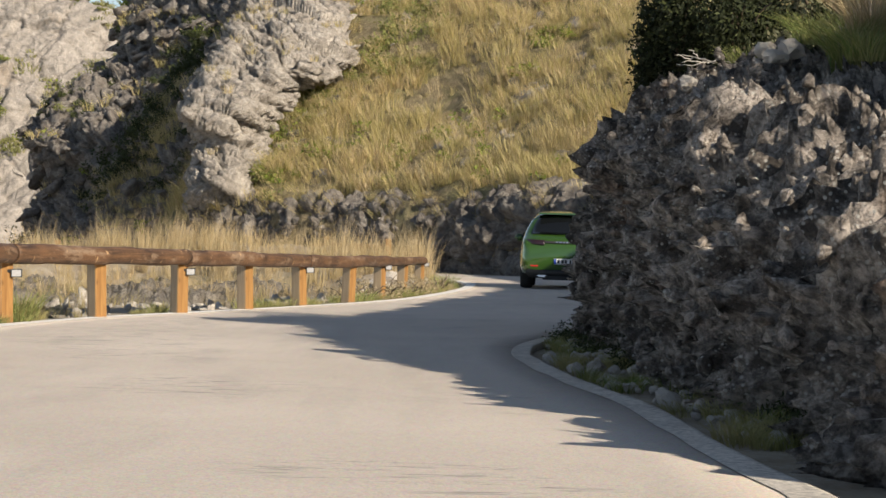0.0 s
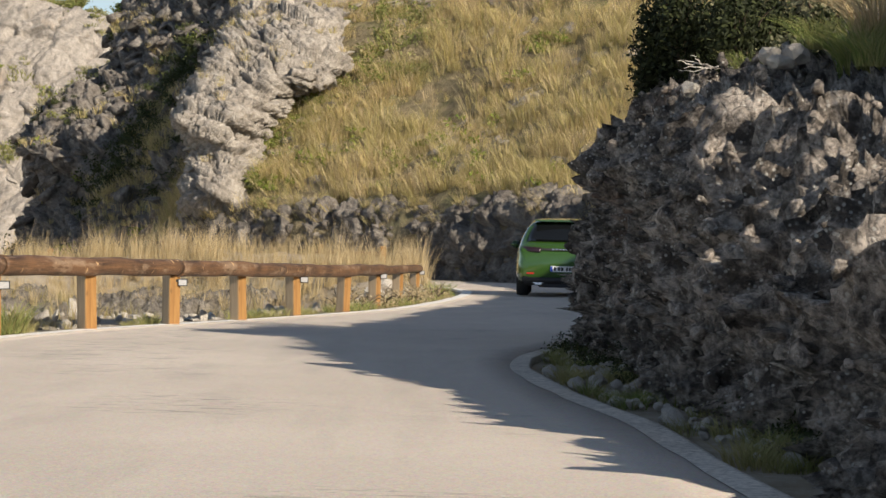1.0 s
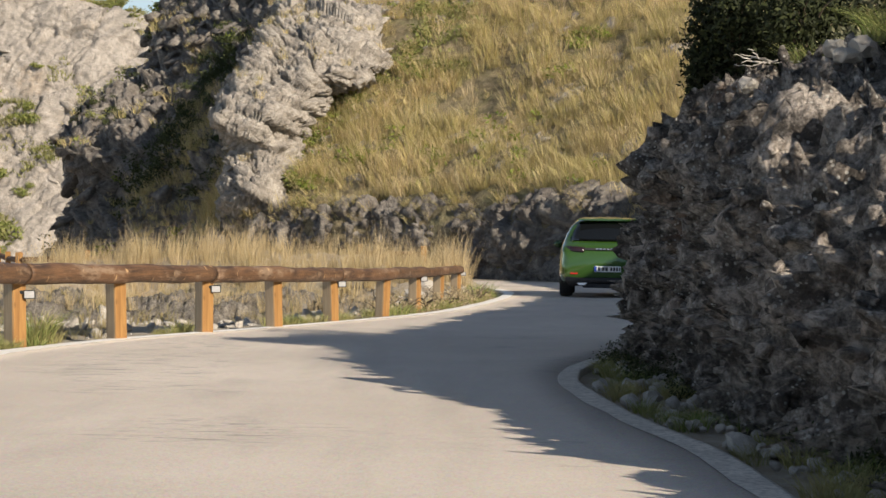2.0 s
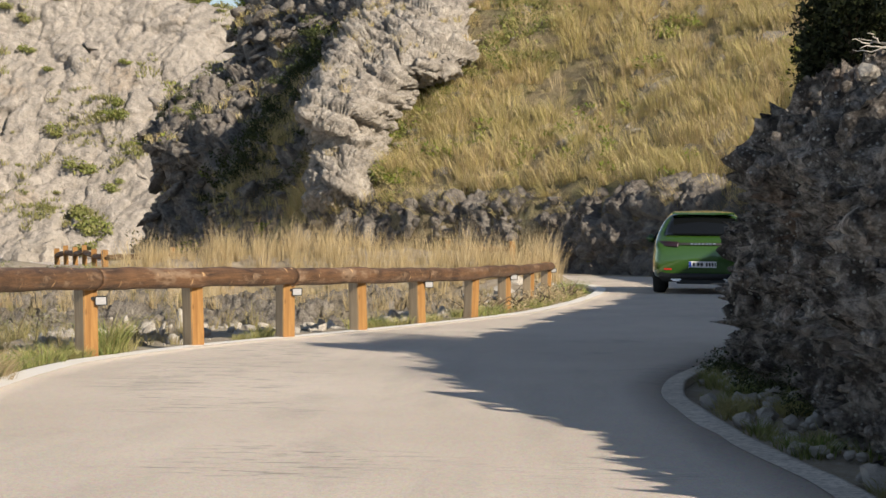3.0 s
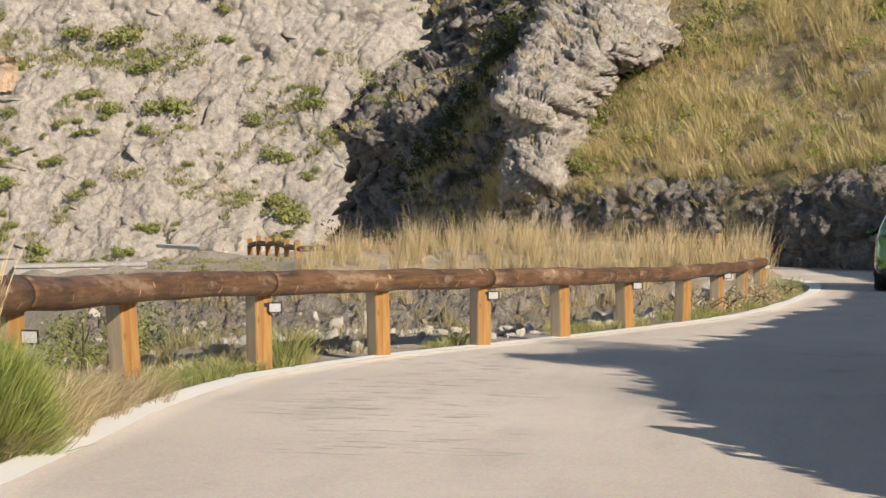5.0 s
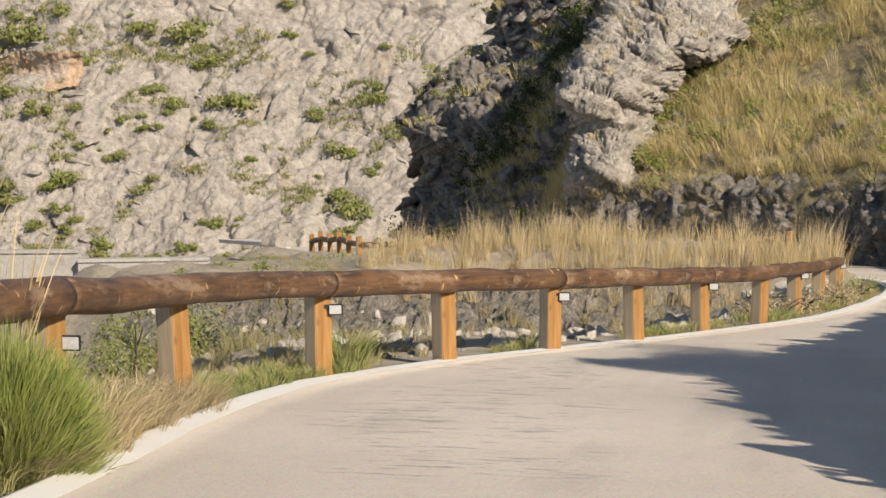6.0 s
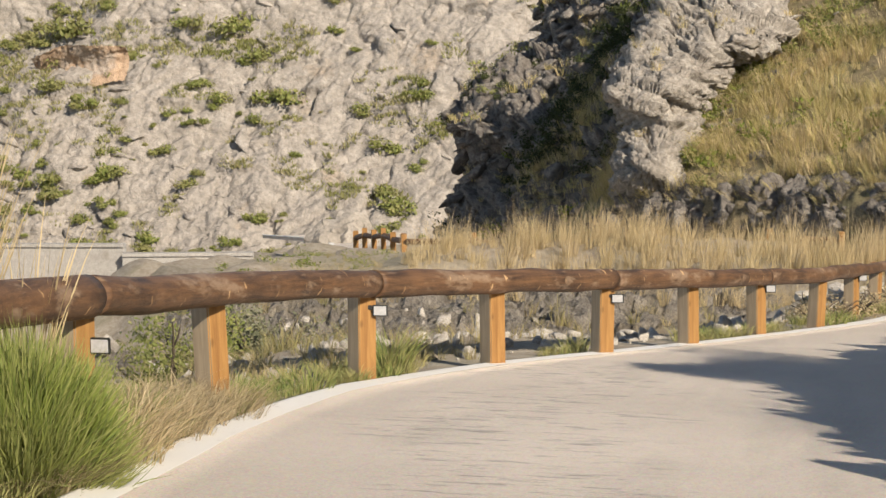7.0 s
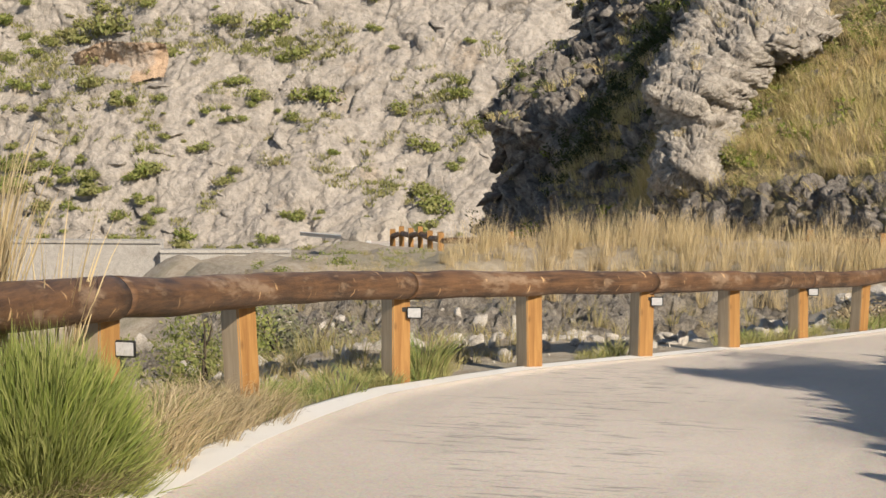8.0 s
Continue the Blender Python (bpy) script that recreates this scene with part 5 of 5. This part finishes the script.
for x, y, s in ((2.12, 9.75, 0.11), (2.3, 9.7, 0.13), (1.72, 10.6, 0.12), (1.95, 9.6, 0.09), (2.1, 9.2, 0.1)):
    ob = new("stone", STONES[int(s * 100) % 7])
    ob.matrix_world = pose(x, y, on_rock(x, y) + s * 0.3, rs.uniform(-30, 30), rs.uniform(-30, 30), rs.uniform(0, 360)) @ Matrix.Diagonal((s, s, s, 1))
    tagged(ob, "pale sunlit limestone block on top of the rock", "stone", "blocks on the rock")
# rubble in the hollow behind the rail
for i in range(150):
    y = rs.uniform(13, 40)
    x = float(left_x(y)) - rs.uniform(0.8, 6.5)
    s = rs.choice((0.06, 0.08, 0.1, 0.14, 0.2, 0.28))
    ob = new("stone", STONES[i % 7])
    ob.matrix_world = pose(x, y, float(ground_z(x, y)) + 0.02, rs.uniform(-30, 30), rs.uniform(-30, 30), rs.uniform(0, 360)) @ Matrix.Diagonal((s, s, s, 1))
    tagged(ob, "pale limestone rubble in the hollow behind the rail", "stone", "rubble behind the rail")
# blocks that crop out of the hill grass
HILL_STONES = [stone_mesh(s, M_ROCK_HILL) for s in range(31, 38)]
P_B, _ = pick(HILL_V, HILL_N, 120, lambda p, n: hill_mask(p, n))
for i, p in enumerate(P_B):
    s = rs.choice((0.25, 0.35, 0.45, 0.6, 0.75))
    ob = new("boulder", HILL_STONES[i % 7])
    ob.matrix_world = pose(p[0], p[1], p[2] - 0.15 * s, rs.uniform(-20, 20), rs.uniform(-20, 20), rs.uniform(0, 360)) @ Matrix.Diagonal((s * 1.4, s, s, 1))
    tagged(ob, "pale limestone boulder cropping out of the hill grass", "boulder", "boulders on the hill")

# ---- dead branch on the rock ----
branch = new("dead_branch")
branch.location = (1.86, 10.9, on_rock(1.86, 10.9) + 0.1)
tagged(branch, "bleached dead branch with forked bare twigs on the rock", "branch")
for a, e in (((0.1, 0, 0), (-0.17, -0.03, 0.05)), ((0.05, 0, 0.0), (-0.2, 0.0, -0.03)), ((-0.02, 0, 0.015), (-0.12, -0.05, 0.09)), ((0.02, 0.0, 0.0), (-0.16, -0.06, 0.0)), ((-0.05, 0, 0.02), (-0.22, -0.04, 0.045)), ((0.3, 0.05, 0.0), (0.05, 0, 0.0))):
    s = np.linspace(0, 1, 8)[:, None]
    line = np.array(a) * (1 - s) + np.array(e) * s + RNG.normal(0, 0.008, (8, 3))
    ob = new("twig", tube_mesh("twig", line, 0.0075 * (1 - 0.7 * s[:, 0]), M_BARK, 6))
    ob.parent = branch


# ---- second rail on the far side of the rise, and the rail at the far bend ----
def small_rail(points, label, h=0.62):
    rail = new("guard_rail")
    tagged(rail, label, "guard rail")
    x0, y0 = points[0]
    rail.location = (x0, y0, float(ground_z(x0, y0)))
    inv = Matrix.Translation(rail.location).inverted()
    tops = []
    me = None
    for x, y in points:
        z = float(ground_z(x, y))
        if me is None:
            bm = box_bm(0.15, 0.15, h + 0.5, (0, 0, (h + 0.5) / 2 - 0.3), 0.01)
            me = bpy.data.meshes.new("post")
            bm.to_mesh(me)
            bm.free()
            me.materials.append(M_POST)
        ob = new("post", me)
        ob.parent = rail
        ob.matrix_basis = inv @ pose(x, y, z, 0, 0, rs.uniform(0, 30))
        tops.append((x, y, z + h - 0.02))
    for a, b in zip(tops[:-1], tops[1:]):
        s = np.linspace(0, 1, 8)[:, None]
        pts = np.array(a) * (1 - s) + np.array(b) * s
        c = pts.mean(0)
        ob = new("log", tube_mesh("log", pts - c, np.full(8, 0.085), M_LOG, 10))
        ob.parent = rail
        ob.matrix_basis = inv @ Matrix.Translation(c)
    return rail


small_rail([(-1.9, 45.3), (-3.6, 46.3), (-5.4, 47.0), (-7.4, 47.6), (-9.4, 48.1), (-11.4, 48.6), (-13.4, 49.0)], "timber guard rail half hidden in tall grass", 0.36)


small_rail([(-14.7 - 0.5 * i, 53.7 + 0.7 * i) for i in range(6)], "short timber guard rail beside the lower bend", 0.5)


# ---- retaining walls of the lower road ----
def retaining_wall(points, h, label):
    wall = new("retaining_wall")
    x0, y0, z0 = points[0]
    wall.location = (x0, y0, z0 - h)
    tagged(wall, label, "retaining wall")
    for (xa, ya, za), (xb, yb, zb) in zip(points[:-1], points[1:]):
        d = Vector((xb - xa, yb - ya, 0))
        ang = math.degrees(math.atan2(d.y, d.x))
        c = ((xa + xb) / 2 - x0, (ya + yb) / 2 - y0, (za + zb) / 2 - z0 + h)
        body = part("wall_body", box_bm(d.length, 0.6, h * 1.6, (0, 0, -h * 0.8), 0.04), M_CONCRETE, wall)
        body.matrix_basis = pose(c[0], c[1], c[2], 0, -math.degrees(math.atan2(zb - za, d.length)), ang)
        cap = part("coping", box_bm(d.length, 0.9, 0.3, (0, -0.05, 0.13), 0.03), M_CONCRETE, wall, "pale concrete coping")
        cap.matrix_basis = pose(c[0], c[1], c[2], 0, -math.degrees(math.atan2(zb - za, d.length)), ang)


retaining_wall([(-92, 149, -21.5), (-66.2, 150, -21.1)], 3.2, "pale concrete retaining wall of the lower road")
retaining_wall([(-66.0, 149, -21.8), (-55.0, 152, -21.9)], 2.6, "low stone retaining wall beside the lower road")
bould = stone_mesh(24, M_ROCK_CRAG, 0.8, 4, 1)
ob = new("boulder", bould)
ob.matrix_world = pose(-26.0, 84.5, -11.5, 0, 0, 20) @ Matrix.Diagonal((2.4, 1.9, 2.6, 1))
tagged(ob, "large rounded grey boulder beside the lower road", "boulder")


# ---- road sign seen from the back ----
sign = new("road_sign")
sign.location = (-32.4, 112, float(ground_z(-32.4, 112)))
tagged(sign, "triangular road sign seen from its grey back", "road sign")
sz = -14.9 - sign.location.z
part("pole", box_bm(0.08, 0.08, sz + 0.3, (0, 0, sz / 2 - 0.1), 0.01), M_FRAME, sign)
bm = bmesh.new()
tri = [bm.verts.new(c) for c in ((-0.55, 0, sz - 0.4), (0.55, 0, sz - 0.4), (0, 0, sz + 0.55))]
fc = bm.faces.new(tri)
ext = bmesh.ops.extrude_face_region(bm, geom=[fc])
bmesh.ops.translate(bm, vec=(0, 0.03, 0), verts=[g for g in ext["geom"] if isinstance(g, bmesh.types.BMVert)])
part("panel", bm, plain_material("grey_sign_back", (0.16, 0.16, 0.17), 0.5, 0.5, 0.15), sign)


# ---- the car ----
M_PAINTCAR = plain_material("green_metallic_paint", (0.04, 0.10, 0.014), 0.22, 0.35, 0.06, 300, coat=1.0)
M_GLASS = plain_material("tinted_glass", (0.006, 0.007, 0.008), 0.06)
M_TRIM = plain_material("black_plastic", (0.018, 0.018, 0.018), 0.55, grain=0.2)
M_TYRE = plain_material("tyre_rubber", (0.02, 0.02, 0.02), 0.85, grain=0.2)
M_RIM = plain_material("dark_alloy", (0.12, 0.12, 0.13), 0.35, 0.9)
M_LAMP = plain_material("smoked_red_lamp", (0.02, 0.007, 0.008), 0.12, coat=1.0)
M_RED = plain_material("red_reflector", (0.42, 0.015, 0.01), 0.25)
M_PLATE = plain_material("white_plate", (0.78, 0.78, 0.76), 0.45)
M_BLUE = plain_material("blue_band", (0.02, 0.06, 0.35), 0.45)
M_INK = plain_material("dark_bars", (0.03, 0.03, 0.03), 0.5)
M_CHROME = plain_material("bright_metal", (0.7, 0.7, 0.7), 0.2, 1.0)


def section_body():
    """Half outlines of the body from tail to nose, mirrored and skinned."""
    # y, under z, half width, shoulder z, belt half width, roof half width, roof z
    rows = [(0.00, 0.40, 0.80, 0.66, 0.76, 0.72, 0.80), (0.05, 0.33, 0.88, 0.74, 0.86, 0.80, 0.96), (0.16, 0.30, 0.925, 0.82, 0.90, 0.82, 1.05), (0.36, 0.27, 0.955, 0.86, 0.91, 0.78, 1.17),
            (0.62, 0.25, 0.965, 0.90, 0.915, 0.70, 1.45), (0.80, 0.25, 0.965, 0.92, 0.915, 0.66, 1.54), (1.5, 0.24, 0.95, 0.94, 0.90, 0.645, 1.605), (2.3, 0.24, 0.94, 0.94, 0.89, 0.64, 1.60),
            (2.9, 0.24, 0.94, 0.93, 0.88, 0.66, 1.42), (3.35, 0.24, 0.95, 0.91, 0.88, 0.74, 1.08), (4.1, 0.25, 0.95, 0.86, 0.88, 0.72, 0.98), (4.5, 0.28, 0.90, 0.72, 0.82, 0.66, 0.84), (4.68, 0.36, 0.74, 0.60, 0.70, 0.60, 0.66)]
    rings = []
    for y, zu, w, zs, wb, wr, zr in rows:
        zb = min(zs + 0.13, zr - 0.06)
        h = [(0, y, zu), (w * 0.8, y, zu), (w * 0.97, y, zu + 0.12), (w, y, (zu + zs) / 2 + 0.06), (w * 0.985, y, zs), (wb, y, zb), ((wb + wr) / 2 + 0.02, y, (zb + zr) / 2), (wr, y, zr - 0.05), (wr * 0.72, y, zr), (0, y, zr + 0.015)]
        half_line = spline(h, 40)
        rings.append(np.vstack([half_line, half_line[-2:0:-1] * np.array((-1, 1, 1))]))
    rings = np.stack(rings)
    n = rings.shape[1]
    g = np.stack([spline(rings[:, i], 70) for i in range(n)], 1)
    i = np.arange(70 * n).reshape(70, n)
    j = np.roll(i, -1, 1)
    f = np.stack([i[:-1], j[:-1], j[1:], i[1:]], -1).reshape(-1, 4).tolist()
    me_ = bmesh.new()
    vs = [me_.verts.new(c) for c in g.reshape(-1, 3)]
    for q in f + [i[0][::-1].tolist(), i[-1].tolist()]:
        me_.faces.new([vs[k] for k in q])
    bmesh.ops.recalc_face_normals(me_, faces=me_.faces[:])
    return me_


def panel(points, thick, push):
    """A thin curved panel through rows of points, pushed out along push."""
    g = loft(points, 14, 8)
    o = np.array(push) * thick
    v = np.vstack([g.reshape(-1, 3) + o, g.reshape(-1, 3) - o])
    f = grid_faces(14, 8)
    i = np.arange(112).reshape(14, 8)
    edge = [np.stack([e[:-1], e[1:], e[1:] + 112, e[:-1] + 112], -1) for e in (i[:, 0], i[:, -1], i[0], i[-1])]
    return v, np.vstack([f, f[:, ::-1] + 112] + edge)


def wheel(parent, x, y):
    side = 1 if x > 0 else -1
    w = new("wheel")
    w.parent = parent
    w.location = (x, y, 0.36)
    prof = [(0.24, -0.12), (0.33, -0.125), (0.355, -0.1), (0.362, 0.0), (0.355, 0.1), (0.33, 0.125), (0.24, 0.12)]
    n = 36
    a = np.arange(n) * 2 * math.pi / n
    v = np.stack([np.stack([np.full(n, s), r * np.cos(a), r * np.sin(a)], 1) for r, s in prof], 0)
    i = np.arange(len(prof) * n).reshape(len(prof), n)
    f = np.stack([i[:-1], np.roll(i, -1, 1)[:-1], np.roll(i, -1, 1)[1:], i[1:]], -1).reshape(-1, 4)
    part_np("tyre", v.reshape(-1, 3), f, M_TYRE, w)
    bm = bmesh.new()
    bmesh.ops.create_cone(bm, cap_ends=True, segments=32, radius1=0.25, radius2=0.25, depth=0.04, matrix=Matrix.Translation((side * 0.06, 0, 0)) @ Matrix.Rotation(math.pi / 2, 4, "Y"))
    for k in range(5):
        m = Matrix.Rotation(k * 2 * math.pi / 5, 4, "X") @ Matrix.Translation((side * 0.1, 0, 0.13)) @ Matrix.Diagonal((0.03, 0.06, 0.22, 1))
        bmesh.ops.create_cube(bm, size=1, matrix=m)
    part("rim", bm, M_RIM, w)


def build_car(x, y, heading):
    car = new("suv")
    tagged(car, "green metallic sport utility car driving down the road", "car")
    body = part("body", section_body(), M_PAINTCAR, car, "glossy green painted body", smooth=True)

    def rear(z):
        """y of the tail at a height."""
        return float(np.interp(z, [0.42, 0.66, 0.81, 0.97, 1.06, 1.18, 1.46, 1.55], [0.0, 0.0, 0.0, 0.04, 0.14, 0.33, 0.60, 0.77]))

    # rear window, light bar, lamps, plate, bumper
    rows = [[(s * w, rear(z) - 0.015 + 0.07 * abs(s) ** 2, z) for s in (-1, -0.6, 0, 0.6, 1)] for z, w in ((1.12, 0.72), (1.24, 0.70), (1.36, 0.655), (1.47, 0.60))]
    part_np("rear_window", *panel(rows, 0.012, (0, -1, 0.5)), M_GLASS, car, "dark tinted rear window")
    part("spoiler", box_bm(1.22, 0.26, 0.035, (0, 0.62, 1.545), 0.015), M_PAINTCAR, car)
    rows = [[(s * 0.80, rear(z) - 0.016 + 0.13 * abs(s) ** 4, z) for s in (-1, -0.6, 0, 0.6, 1)] for z in (0.935, 0.95, 0.965, 0.98)]
    part_np("light_bar", *panel(rows, 0.01, (0, -1, 0)), M_TRIM, car, "black strip across the tail")
    for sd in (-1, 1):
        rows = [[(sd * (0.46 + 0.42 * s), rear(z) - 0.02 + 0.19 * s ** 3, z + 0.02 * s) for s in (0, 0.3, 0.55, 0.8, 1)] for z in (0.90, 0.93, 0.965, 0.995)]
        part_np("tail_light", *panel(rows, 0.012, (0, -1, 0)), M_LAMP, car, "slim smoked tail light")
        part("reflector", box_bm(0.15, 0.03, 0.03, (sd * 0.66, 0.0, 0.47), 0.006), M_RED, car, "red reflector")
        ex = part("exhaust", box_bm(0.2, 0.1, 0.075, (sd * 0.5, 0.0, 0.28), 0.03), M_CHROME, car)
        mir = part("mirror", box_bm(0.2, 0.12, 0.15, (sd * 1.05, 2.72, 1.06), 0.045, 3), M_PAINTCAR, car, smooth=True)
        rows = [[(sd * (0.955 - 0.22 * k), yy, 1.06 + 0.40 * k - dz * k) for yy, dz in ((0.95, 0.08), (1.6, 0.02), (2.3, 0.03), (2.85, 0.18), (3.1, 0.3))] for k in (0, 0.33, 0.66, 1)]
        part_np("side_window", *panel(rows, 0.012, (sd, 0, 0.4)), M_GLASS, car, "dark side windows")
        part("sill", box_bm(0.1, 2.3, 0.14, (sd * 0.93, 2.25, 0.3), 0.03), M_TRIM, car)
    for i in range(7):
        part("badge_bar", box_bm(0.045, 0.01, 0.026, (-0.21 + 0.07 * i, rear(0.958) - 0.032, 0.958), 0.003), M_CHROME, car)
    part("rear_bumper", box_bm(1.66, 0.4, 0.2, (0, 0.17, 0.34), 0.05, 3), M_TRIM, car, "black lower bumper", smooth=True)
    part("diffuser", box_bm(1.0, 0.22, 0.08, (0, 0.10, 0.23), 0.02), M_TRIM, car)
    plate = part("number_plate", box_bm(0.52, 0.014, 0.115, (0, -0.012, 0.565), 0.004), M_PLATE, car, "white plate with dark bars")
    part("band", box_bm(0.045, 0.006, 0.105, (-0.236, -0.021, 0.565), 0.001), M_BLUE, plate)
    for bx_, bw in ((-0.17, 0.04), (-0.085, 0.05), (-0.02, 0.05), (0.075, 0.04), (0.13, 0.04), (0.185, 0.04), (0.235, 0.025)):
        part("bar", box_bm(bw, 0.006, 0.07, (bx_, -0.021, 0.565), 0.001), M_INK, plate)
    for wx_, wy_ in ((-0.83, 0.93), (0.83, 0.93), (-0.83, 3.75), (0.83, 3.75)):
        wheel(car, wx_, wy_)
    part("underbody", box_bm(1.5, 3.9, 0.2, (0, 2.35, 0.32), 0.03), M_TRIM, car)
    car.matrix_world = pose(x, y, gz(y), -math.degrees(math.atan(SLOPE)), 0, heading)
    return car


build_car(2.2, 34.0, -3.5)
